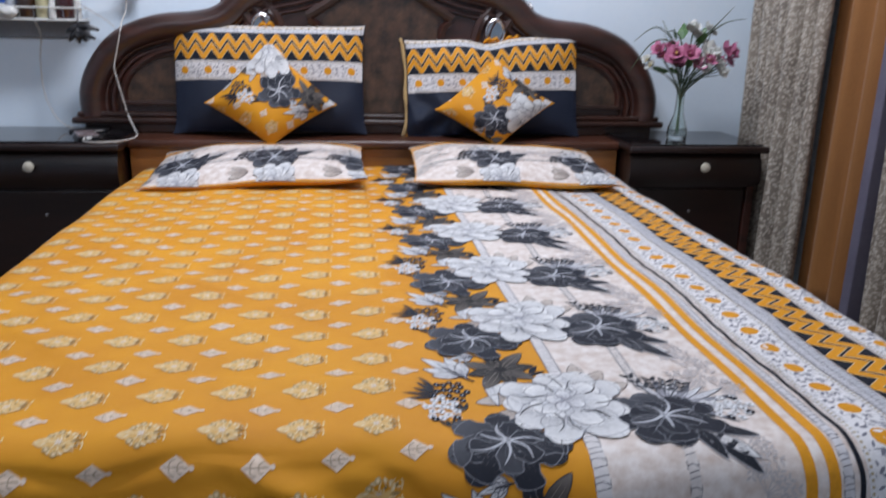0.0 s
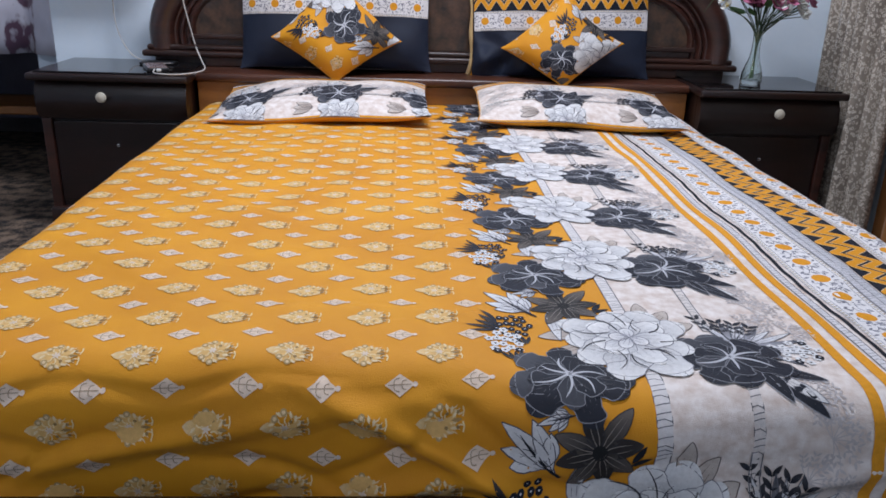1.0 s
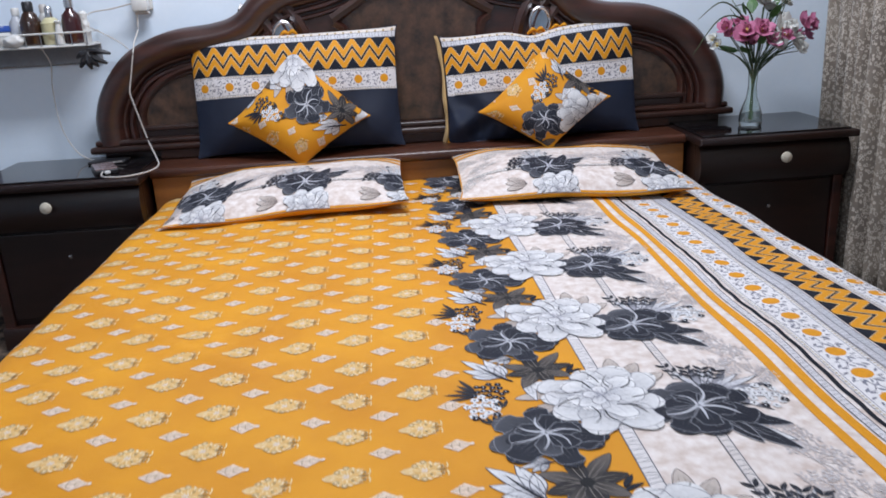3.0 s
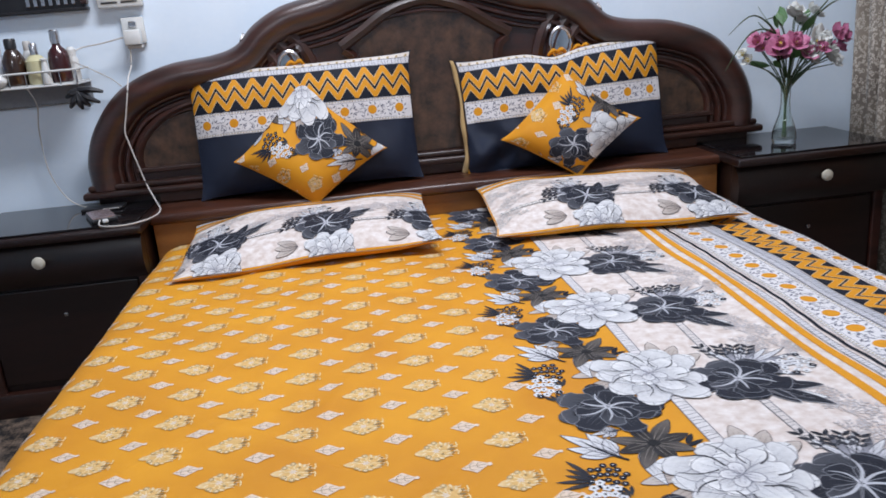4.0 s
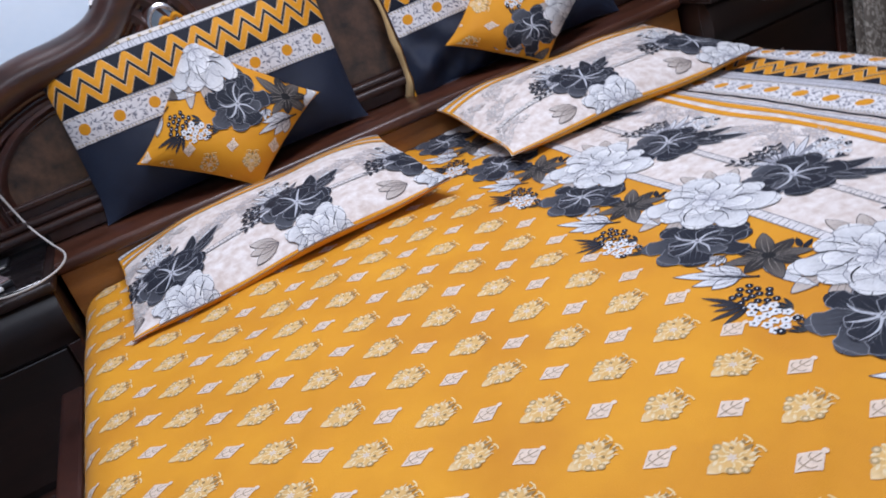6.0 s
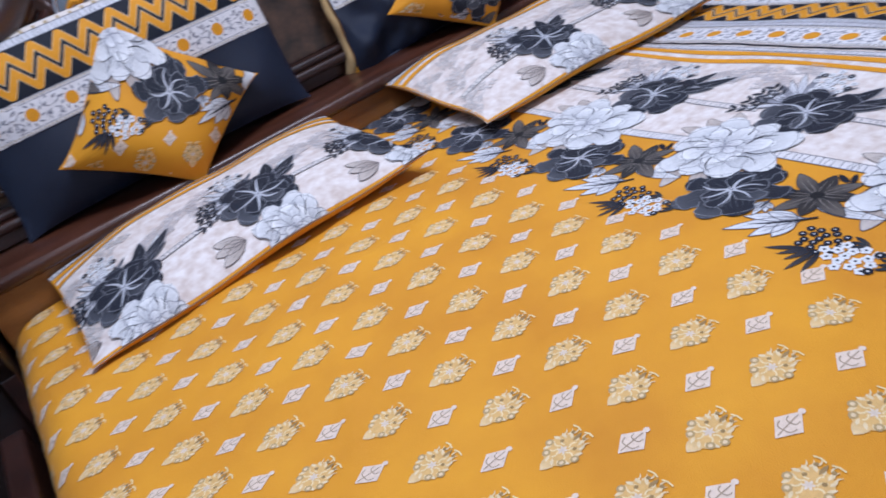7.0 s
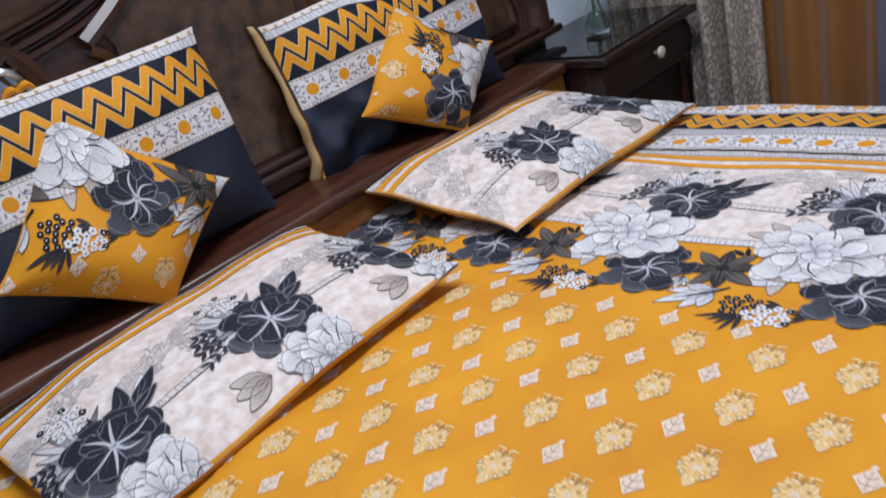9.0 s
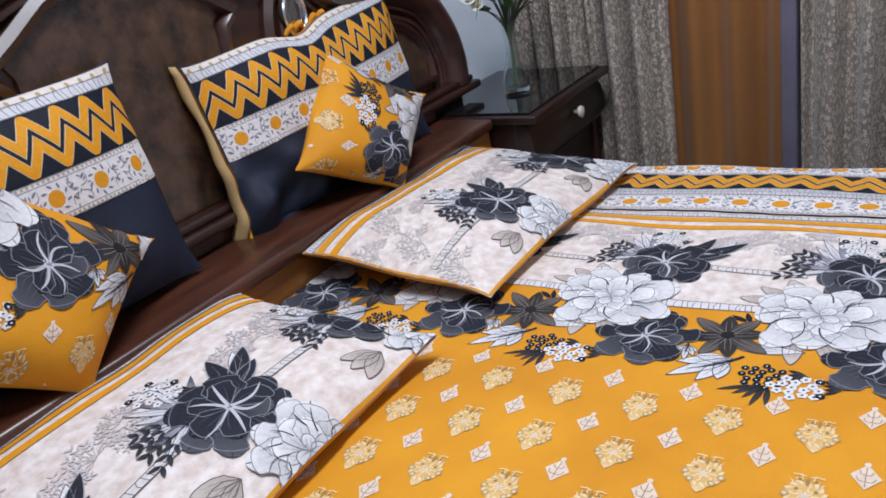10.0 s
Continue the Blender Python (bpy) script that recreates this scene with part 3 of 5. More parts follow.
def cream_side(pr, y, rng, lay, cream_only):
    """The cream half of one repeat: dark flower, white posy, leaves, and grey fern shadows behind."""
    ladder(pr, 0.300, 0.314, y - PITCH + 0.075, y - 0.050, lay + 0.2, (0.62, 0.57, 0.55))
    for q, w, R in ((0.385, -0.095, 0.050), (0.400, -0.150, 0.055), (0.375, -0.205, 0.045), (0.425, 0.075, 0.040)):
        pale_spray(pr, q, y + w, R, 5, lay + 0.3, (0.50, 0.46, 0.46), rng, 9)
    bx, by = (0.425, 0.020) if cream_only else (0.408, 0.012)
    for a in range(-30, 120, 14):
        ink = (a // 14) % 3 == 0
        pr.petal(0.335, y + 0.025, a + rng.uniform(-5, 5), rng.uniform(0.075, 0.105), 0.013, (0.45, 0.45, 0.5), INK if ink else WHITE, lay + 1.0, 0.9, rng.uniform(-0.1, 0.1), edge=(0.13, 0.13, 0.15), veins=1, vein=(0.25, 0.25, 0.28), n=6, m=3)
    for a in (55, 72, 90, 108):
        l = rng.uniform(0.070, 0.095)
        q = radians(a)
        pr.line(curve2((0.330, y + 0.030), (0.330 + l * math.cos(q), y + 0.030 + l * math.sin(q)), 0.06), 0.0022, INK, lay + 1.4, True)
        for f in (0.6, 0.8, 1.0):
            for s in (-1, 1):
                pr.petal(0.330 + l * f * math.cos(q), y + 0.030 + l * f * math.sin(q), a + s * 38, 0.020, 0.0075, INK, (0.05, 0.05, 0.06), lay + 1.5, 0.9, n=5, m=3)
    berries(pr, bx, y + by, 20, lay + 1.8, rng, False, 18, 0.033)
    for px, py in ((0.026, -0.014), (0.020, 0.026), (-0.010, -0.030)):
        pr.disc(bx + px, y + by + py, 0.0062, INK, lay + 3.4, 8)
        pr.disc(bx + px, y + by + py, 0.0018, (0.6, 0.6, 0.63), lay + 3.8, 5)
    for a, l, w in ((-58, 0.118, 0.030), (-28, 0.095, 0.030), (-74, 0.080, 0.026)):
        pr.petal(0.325, y - 0.030, a, l, w, INK, (0.022, 0.024, 0.032), lay + 2.2, 0.85, 0.10, edge=(0.30, 0.30, 0.33), veins=1, vein=(0.24, 0.24, 0.27), n=9, m=5)
    pr.petal(0.345, y - 0.060, -42, 0.070, 0.020, (0.58, 0.56, 0.56), WHITE, lay + 1.7, 0.9, 0.05, edge=(0.12, 0.12, 0.14), veins=1, vein=(0.2, 0.2, 0.22), n=7, m=3)


def floral_repeat(pr, y, seed=4, lay=0.0, cream_only=False):
    """One repeat of the flower garland along the edge of the mustard ground; y is the dark flower of the cream side."""
    rng = random.Random(seed)
    taupe, taupe2, line = (0.36, 0.30, 0.265), (0.52, 0.46, 0.42), (0.12, 0.10, 0.10)
    if not cream_only:
        ladder(pr, EDGE - 0.002, EDGE + 0.017, y - PITCH / 2, y + PITCH / 2, lay + 0.2, (0.64, 0.61, 0.61))
        pr.at(-0.012, 0)
    cream_side(pr, y, rng, lay, cream_only)
    if cream_only:
        for a in (55, 78, 102):
            pr.petal(0.215, y + 0.075, a, 0.060, 0.024, taupe, taupe2, lay + 0.6, 0.8, 0.1, edge=line, veins=2, vein=(0.2, 0.17, 0.16), n=7, m=5)
        dark_flower(pr, 0.300, y, 0.072, 10, lay + 4.0, rng)
        white_flower(pr, 0.182, y - 0.006, 0.068, 20, lay + 8.0, rng)
        return
    # taupe leaves round the white flower
    for a, x, d, l in ((48, 0.225, 0.085, 0.060), (78, 0.215, 0.095, 0.062), (20, 0.245, 0.075, 0.050), (178, 0.120, 0.060, 0.062), (205, 0.118, 0.030, 0.055), (150, 0.135, 0.085, 0.040)):
        pr.petal(x, y + d, a, l, 0.026, taupe, taupe2, lay + 0.6, 0.8, 0.08, edge=line, veins=2, vein=(0.2, 0.17, 0.16), n=7, m=5)
    # pale feather leaves with dark midribs
    feather(pr, 0.058, y - 0.182, 0.100, 128, lay + 1.0, rng)
    feather(pr, 0.078, y - 0.112, 0.045, 185, lay + 1.4, rng)
    pr.petal(0.088, y - 0.165, -98, 0.095, 0.020, (0.46, 0.46, 0.49), WHITE, lay + 1.0, 0.95, 0.14, edge=(0.1, 0.1, 0.12), veins=2, vein=(0.14, 0.14, 0.16), n=9, m=5)
    pr.petal(0.150, y - 0.175, 55, 0.030, 0.010, INK, INK, lay + 0.9, 0.9, n=5, m=3)
    pr.petal(0.148, y - 0.180, 20, 0.030, 0.009, INK, INK, lay + 0.9, 0.9, n=5, m=3)
    star_flower(pr, 0.110, y - 0.158, 0.062, 15, lay + 1.5, rng)
    berries(pr, 0.026, y - 0.222, 100, lay + 1.0, rng, True, 20, 0.026)
    berries(pr, 0.010, y - 0.264, 100, lay + 2.2, rng, False, 15, 0.026)
    for px, py in ((-0.004, -0.292), (0.026, -0.288)):
        pr.disc(px, y + py, 0.0060, INK, lay + 3.6, 8)
        pr.disc(px, y + py, 0.0018, (0.6, 0.6, 0.63), lay + 4.0, 5)
    for k in range(5):
        pr.petal(0.004, y - 0.216 - 0.004 * k, 118 + 17 * k, rng.uniform(0.036, 0.050), 0.0080, INK, (0.06, 0.05, 0.05), lay + 0.9, 0.95, n=6, m=3)
    dark_flower(pr, 0.082, y - 0.050, 0.064, 35, lay + 4.0, rng)
    dark_flower(pr, 0.306, y - 0.010, 0.067, 10, lay + 4.0, rng)
    white_flower(pr, 0.182, y + 0.040, 0.088, 20, lay + 8.0, rng)
    pr.back()


def mustard_ground(pr, x0, x1, y0, y1, lay=0.0):
    """The lattice of bouquets and diamonds beside the garland."""
    for i in range(0, int((0.02 - x0) / MX) + 1):
        for j in range(-int((y1 + 0.986) / MY) - 3, int((-0.986 - y0) / MY) + 2):
            y = -0.986 - MY * j - 0.003 * i
            if x0 < -0.048 - MX * i < x1 and y0 < y < y1:
                diamond_motif(pr, -0.048 - MX * i, y, lay)
            if x0 < -0.094 - MX * i < x1 and y0 < y - MY / 2 < y1:
                bouquet_motif(pr, -0.094 - MX * i, y - MY / 2, lay)


def stripes(pr, y0, y1, lay=0.0):
    """Two mustard stripes, then a fine ladder and one dark wavering line."""
    for x in (0.449, 0.481):
        pr.rect(x - 0.0080, y0, x + 0.0080, y1, MUSTARD, lay + 0.3)
    ladder(pr, 0.494, 0.507, y0, y1, lay + 0.3, (0.60, 0.58, 0.60))
    n = int((y1 - y0) / 0.012) + 2
    pr.line([(0.5185 + 0.0010 * math.sin(k * 0.9), y0 + (y1 - y0) * k / n) for k in range(n + 1)], 0.0075, INK, lay + 0.9)


# ---- room ----
def wall(name, x0, y0, z0, x1, y1, z1, mat=None, label="", category="wall"):
    ob = part(name, boxed(x0, y0, z0, x1, y1, z1), mat or M_WALL, None, label)
    return tagged(ob, label, category, kind="structure")


RX, BY = 1.52, 0.03
wall("floor", -3.3, -4.8, -0.1, 1.7, 1.7, 0.0, M_FLOOR, "grey speckled terrazzo floor under the bed", "floor")
wall("ceiling", -3.3, -4.8, 2.8, 1.7, 1.7, 2.9, M_CEIL, "plain white painted ceiling above the bed", "ceiling")
wall("wall_north", -1.42, BY, 0, RX + 0.12, BY + 0.12, 2.8, None, "pale blue-white painted wall behind the headboard")
wall("wall_east", RX, -4.7, 0, RX + 0.12, BY, 2.8, None, "pale painted side wall behind the drapes")
wall("wall_south", -3.3, -4.82, 0, RX + 0.12, -4.7, 2.8, None, "pale painted wall facing the bed")
wall("wall_west", -3.32, -4.7, 0, -3.2, 1.6, 2.8, None, "pale painted wall across the aisle")
wall("wall_alcove_side", -1.54, BY + 0.12, 0, -1.42, 1.6, 2.8, None, "painted return wall of the alcove")
wall("wall_alcove_back", -3.2, 1.6, 0, -1.42, 1.72, 2.8, M_POST, "dim violet-grey back wall of the alcove")
wall("wall_lintel", -3.2, BY, 2.1, -1.42, BY + 0.12, 2.8, None, "painted lintel over the alcove opening")
rug = part("rug", boxed(-3.0, -2.6, 0.0, -1.12, 1.2, 0.012, 0.004), M_RUG, None)
tagged(rug, "dark leopard-patterned pile rug on the floor beside the bed", "rug")


# ---- bed frame ----
def smooth_line(pts, steps=6):
    out = []
    P = [Vector(p) for p in pts]
    for i in range(len(P) - 1):
        p0, p1, p2, p3 = P[max(i - 1, 0)], P[i], P[i + 1], P[min(i + 2, len(P) - 1)]
        for k in range(steps):
            t = k / steps
            q = 0.5 * (2 * p1 + (p2 - p0) * t + (2 * p0 - 5 * p1 + 4 * p2 - p3) * t * t + (3 * p1 - p0 - 3 * p2 + p3) * t ** 3)
            out.append((q.x, q.y))
    out.append(tuple(P[-1]))
    return out


TOP = 0.454       # top of the made bed
LEDGE = 0.545     # shelf in front of the headboard
half = smooth_line([(1.045, 0.60), (1.045, 0.69), (1.005, 0.79), (0.915, 0.89), (0.78, 0.945), (0.64, 0.962), (0.565, 0.985), (0.505, 1.04), (0.42, 1.085), (0.30, 1.112), (0.15, 1.16), (0.0, 1.18)])
OUTLINE = [(-x, z) for x, z in half] + [(x, z) for x, z in half[-2::-1]]

bed = thing("bed", "carved dark walnut double bed with an arched headboard", "bed")
part("headboard_panel", plate(OUTLINE + [(1.045, 0.30), (-1.045, 0.30)], -0.03, 0.028), M_WOOD, bed, "dark walnut headboard board")
part("arch_moulding", moulding(OUTLINE, [(0.002, -0.026), (0.006, 0.030), (0.003, 0.052), (-0.010, 0.070), (-0.032, 0.080), (-0.056, 0.076), (-0.074, 0.062), (-0.082, 0.044), (-0.088, 0.043), (-0.094, 0.034)]), M_WOOD, bed, "thick rounded dark moulding", True)


def inset(line, d):
    out = []
    for i, (x, z) in enumerate(line):
        a, b = line[max(i - 1, 0)], line[min(i + 1, len(line) - 1)]
        v = Vector((b[0] - a[0], b[1] - a[1])).normalized()
        out.append((x + v.y * d, z - v.x * d))
    return out


BEAD = [(0.010, 0.029), (0.010, 0.040), (0.004, 0.048), (-0.004, 0.048), (-0.010, 0.040), (-0.010, 0.029)]
part("inner_bead", moulding(inset(OUTLINE, 0.108), BEAD), M_WOOD, bed, "", True)
part("inner_bead", moulding(inset(OUTLINE, 0.132), [(o * 0.8, f - 0.004) for o, f in BEAD]), M_WOOD, bed, "", True)

for s in (-1, 1):
    arch = smooth_line([(0.56, 0.655), (0.56, 0.80), (0.60, 0.83), (0.70, 0.828), (0.79, 0.802), (0.86, 0.752), (0.890, 0.70), (0.893, 0.655)], 5)
    arch = [(s * x, z) for x, z in arch]
    part("side_panel", plate(arch if s > 0 else arch[::-1], -0.036, -0.028), M_BURL, bed, "burl veneer side panel")
    part("panel_moulding", moulding(arch if s > 0 else arch[::-1], [(0.022, 0.029), (0.022, 0.044), (0.010, 0.052), (0.0, 0.044), (-0.004, 0.035)]), M_WOOD, bed, "", True)
    part("panel_sill", boxed(min(s * 0.545, s * 0.915), -0.052, 0.640, max(s * 0.545, s * 0.915), -0.028, 0.656, 0.004), M_WOOD_X, bed)
    scroll = smooth_line([(0.33, 0.66), (0.335, 0.82), (0.355, 0.93), (0.40, 1.00), (0.46, 1.03)], 6)
    for off in (0.0, 0.045, 0.09):
        line = [(s * (x + off), z - off * 0.25) for x, z in scroll]
        part("reeded_scroll", moulding(line if s < 0 else line[::-1], [(0.018, 0.029), (0.016, 0.042), (0.0, 0.052), (-0.016, 0.042), (-0.018, 0.029)]), M_WOOD, bed, "", True)
    # oval mirror in a pale metal rim, set among the scrolls
    at = pose(s * 0.416, -0.046, 0.915, 90, 0, 0) @ Matrix.Diagonal((1, 1.36, 1, 1))
    for name, prof, mat, label in (("oval_rim", [(0.027, 0.0), (0.029, 0.009), (0.033, 0.012), (0.037, 0.009), (0.038, 0.0)], M_CHROME, "thin silvery oval rim"),
                                   ("oval_mirror", [(0.001, 0.004), (0.014, 0.004), (0.029, 0.003), (0.029, 0.0)], M_MIRROR, "small oval mirror")):
        bm = lathe(prof, 32)
        bmesh.ops.transform(bm, matrix=at, verts=bm.verts)
        part(name, bm, mat, bed, label, True)

shield = smooth_line([(-0.252, 0.948), (-0.19, 0.985), (-0.11, 1.035), (-0.03, 1.060), (0.03, 1.060), (0.11, 1.035), (0.19, 0.985), (0.252, 0.948)], 5)
part("centre_panel", plate([(-0.205, 0.62)] + [(-0.205, 0.94)] + shield[3:-3] + [(0.205, 0.94), (0.205, 0.62)], -0.038, -0.028), M_BURL, bed, "burl veneer centre panel")
part("crest_moulding", moulding(shield, [(0.030, 0.029), (0.028, 0.050), (0.014, 0.060), (0.0, 0.052), (-0.006, 0.036)]), M_WOOD_X, bed, "", True)
for s in (-1, 1):
    line = [(s * 0.252, 0.948), (s * 0.228, 0.93), (s * 0.218, 0.89), (s * 0.218, 0.62)]
    part("panel_moulding", moulding(line if s > 0 else line[::-1], [(0.014, 0.029), (0.012, 0.046), (-0.004, 0.052), (-0.014, 0.040), (-0.016, 0.029)]), M_WOOD, bed, "", True)

part("base_moulding", boxed(-1.075, -0.085, 0.578, 1.075, -0.028, 0.600, 0.008, 3), M_WOOD_X, bed, "", True)
part("base_moulding", boxed(-1.060, -0.070, 0.600, 1.060, -0.028, 0.618, 0.007, 3), M_WOOD_X, bed, "", True)
part("base_rail", boxed(-0.86, -0.055, LEDGE, 0.86, -0.028, 0.578, 0.003), M_SHELFWOOD, bed)
part("headboard_shelf", boxed(-0.862, -0.228, LEDGE - 0.030, 0.862, -0.028, LEDGE, 0.010, 3), M_SHELFWOOD, bed, "polished walnut shelf before the headboard", True)
part("shelf_front", boxed(-0.855, -0.214, 0.20, 0.855, -0.190, LEDGE - 0.030, 0.002), M_TEAK, bed, "honey-brown teak front board")
for s in (-1, 1):
    part("side_rail", boxed(min(s * 0.915, s * 0.965), -2.18, 0.12, max(s * 0.915, s * 0.965), -0.19, 0.29, 0.008), M_WOOD, bed, "dark red-brown side rail")
    part("rail_foot", boxed(min(s * 0.85, s * 0.92), -2.20, 0.0, max(s * 0.85, s * 0.92), -2.13, 0.12, 0.006), M_WOOD, bed)
    part("rail_foot", boxed(min(s * 0.85, s * 0.92), -0.26, 0.0, max(s * 0.85, s * 0.92), -0.19, 0.12, 0.006), M_WOOD, bed)
part("foot_rail", boxed(-0.915, -2.18, 0.12, 0.875, -2.14, 0.29, 0.008), M_WOOD_X, bed)
part("slat_deck", boxed(-0.87, -2.14, 0.15, 0.87, -0.216, 0.18), M_TEAK, bed)

mattress = part("mattress", boxed(-0.82, -2.09, 0.18, 0.82, -0.225, TOP - 0.045, 0.03, 3), M_CREAM, None, "", True)
tagged(mattress, "thick cream cotton mattress hidden under the bedsheet", "mattress")

# ---- bedsheet ----
SL, SX, SR, FR = 0.786, 0.770, 0.075, 0.070


def roll_over(d, r):
    """How far out and down a cloth goes after d metres past the start of a rounded edge."""
    a = np.clip(d / r, 0, math.pi / 2)
    return r * np.sin(a), r * (1 - np.cos(a)) + np.clip(d - r * math.pi / 2, 0, None)


def sheet_surface(s, t):
    s, t = np.asarray(s, float), np.asarray(t, float)
    FY = -2.115 + 0.068 / (1 + np.exp((s + 0.02) / 0.05))
    side = np.where(s < 0, SL, SX)
    ox, dx = roll_over(np.clip(np.abs(s) - side, 0, None), SR)
    oy, dy = roll_over(np.clip(FY - t, 0, None), FR)
    x = np.where(np.abs(s) > side, np.sign(s) * (side + ox), s)
    y = np.where(t < FY, FY - oy, t)
    hang = np.clip(dy / 0.25, 0, 1)
    z = TOP - dx - dy
    soft = 0.0022 * (np.sin(9 * s + 4 * t + 1) + np.sin(6 * s - 11 * t) + 0.7 * np.sin(21 * s + 15 * t + 2) + 0.5 * np.sin(-26 * s + 19 * t))
    soft = soft + 0.003 * np.exp(-((t + 1.45 + 0.9 * (s + 0.45)) / 0.018) ** 2) * np.exp(-((s + 0.45) / 0.16) ** 2)
    for a, b, ang, ln, wd, amp in ((-0.50, -1.05, 62, 0.30, 0.016, 0.0030), (-0.20, -1.62, 24, 0.26, 0.015, 0.0028), (-0.62, -1.75, -35, 0.22, 0.016, 0.0030), (0.42, -1.30, 80, 0.34, 0.016, 0.0024), (0.20, -0.86, -20, 0.20, 0.014, 0.0022),
                                   (-0.36, -0.80, 8, 0.25, 0.015, 0.0026), (0.58, -1.85, 70, 0.25, 0.016, 0.0030), (-0.10, -1.95, -12, 0.30, 0.018, 0.0040), (-0.55, -1.40, 40, 0.22, 0.015, 0.0028), (-0.30, -1.25, 75, 0.25, 0.015, 0.0024)):
        c, d = math.cos(radians(ang)), math.sin(radians(ang))
        along, across = (s - a) * c + (t - b) * d, -(s - a) * d + (t - b) * c
        across = across + 0.02 * np.sin(9 * along + a * 20)
        soft = soft + amp * np.exp(-(across / wd) ** 2) * np.exp(-(along / ln) ** 2)
    soft = soft - 0.006 * np.clip(np.abs(s) / 0.8, 0, 1) ** 4 - 0.004 * np.clip((-t - 1.6) / 0.5, 0, 1) ** 2
    z = z + soft * (1 - hang)
    fold = 0.012 * np.sin(7 * s + 1.2) * hang
    for a, b, slope, wd, amp in ((-0.05, 0.12, 0.45, 0.018, 0.024), (-0.22, 0.19, -0.35, 0.017, 0.020), (-0.62, 0.20, 0.30, 0.02, 0.022), (0.28, 0.14, -0.25, 0.018, 0.016), (-0.1, 0.25, 0.1, 0.017, 0.018), (-0.45, 0.10, -0.2, 0.018, 0.016), (0.5, 0.2, 0.3, 0.02, 0.018)):
        fold = fold + amp * np.exp(-((dy - b - slope * (s - a)) / wd) ** 2) * np.exp(-((s - a) / 0.24) ** 2) * (dy > 0.02)
    for a, b, slope, ln, wd, amp in ((-0.45, 0.030, -0.03, 0.40, 0.010, 0.007), (-0.02, 0.075, 0.55, 0.10, 0.011, 0.008), (-0.16, 0.105, -0.6, 0.09, 0.011, 0.008), (-0.30, 0.15, 0.25, 0.13, 0.012, 0.008),
                                     (-0.58, 0.12, -0.35, 0.12, 0.012, 0.008), (0.14, 0.10, -0.15, 0.14, 0.012, 0.007), (0.36, 0.13, 0.20, 0.12, 0.012, 0.007), (-0.70, 0.07, 0.5, 0.10, 0.011, 0.008), (-0.40, 0.21, -0.1, 0.2, 0.013, 0.009), (0.05, 0.17, 0.35, 0.12, 0.012, 0.008)):
        fold = fold - amp * np.exp(-((dy - b - slope * (s - a) - 0.01 * np.sin(25 * s)) / wd) ** 2) * np.exp(-((s - a) / ln) ** 2) * np.clip(dy / 0.03, 0, 1)
    y = y - fold
    return np.stack([x, y, z], -1)


def cloth_grid(name, surface, us, vs, parent, mats, pick, label=""):
    U, V = np.meshgrid(us, vs, indexing="ij")
    P = surface(U, V).reshape(-1, 3)
    m = len(vs)
    i, j = np.meshgrid(np.arange(len(us) - 1), np.arange(m - 1), indexing="ij")
    a = (i * m + j).ravel()
    F = np.stack([a, a + m, a + m + 1, a + 1], 1)
    ob = mesh_object(name, P, F.tolist(), mats[0], parent, label)
    for mt in mats[1:]:
        ob.data.materials.append(mt)
    um, vm = (np.asarray(us)[:-1] + np.asarray(us)[1:]) / 2, (np.asarray(vs)[:-1] + np.asarray(vs)[1:]) / 2
    UM, VM = np.meshgrid(um, vm, indexing="ij")
    ob.data.polygons.foreach_set("material_index", pick(UM, VM).astype(int).ravel().tolist())
    return ob


bedsheet = thing("bedsheet", "mustard and cream floral printed cotton bedsheet spread over the mattress", "bedsheet")
us = np.concatenate([np.arange(-1.08, EDGE - 0.003, 0.0070), np.arange(EDGE, 1.10, 0.0070)])
vs = np.concatenate([np.arange(-2.47, -2.0, 0.005), np.arange(-2.0, -0.215, 0.0070)])
cloth_grid("sheet_cloth", sheet_surface, us, vs, bedsheet, [M_MUSTARD, M_CREAM], lambda u, v: u > EDGE, "mustard cotton with a mottled cream side panel")

rng = random.Random(4)
CLIP = (-1.05, -2.46, 1.08, -0.22)
for k in range(-4, 5):
    pr = Print(sheet_surface, CLIP, 0.0009)
    floral_repeat(pr, -1.143 + PITCH * k)
    if pr.count:
        pr.made("garland_print", bedsheet, "charcoal and white flower garland")
pr = Print(sheet_surface, CLIP, 0.0009)
mustard_ground(pr, -1.05, 0.02, -2.46, -0.24)
pr.made("motif_print", bedsheet, "pale bouquets and white diamonds", "stuff")
pr = Print(sheet_surface, CLIP, 0.0009)
stripes(pr, -2.46, -0.22)
dot_band(pr, 0.528, 0.608, -2.46, -0.22, 0.3, 0.073, rng)
ladder(pr, 0.610, 0.625, -2.46, -0.22, 0.3, (0.54, 0.53, 0.56), (0.20, 0.20, 0.23), pitch=0.008)
ladder(pr, 0.625, 0.640, -2.46, -0.22, 0.3, (0.48, 0.48, 0.51), (0.20, 0.20, 0.23), pitch=0.010)
zigzag(pr, 0.644, 0.728, -2.46, -0.22, 0.3, 0.057, 0.140)
dot_band(pr, 0.732, 0.812, -2.46, -0.22, 0.3, 0.073, rng)
pr.made("border_print", bedsheet, "striped and zigzag border")


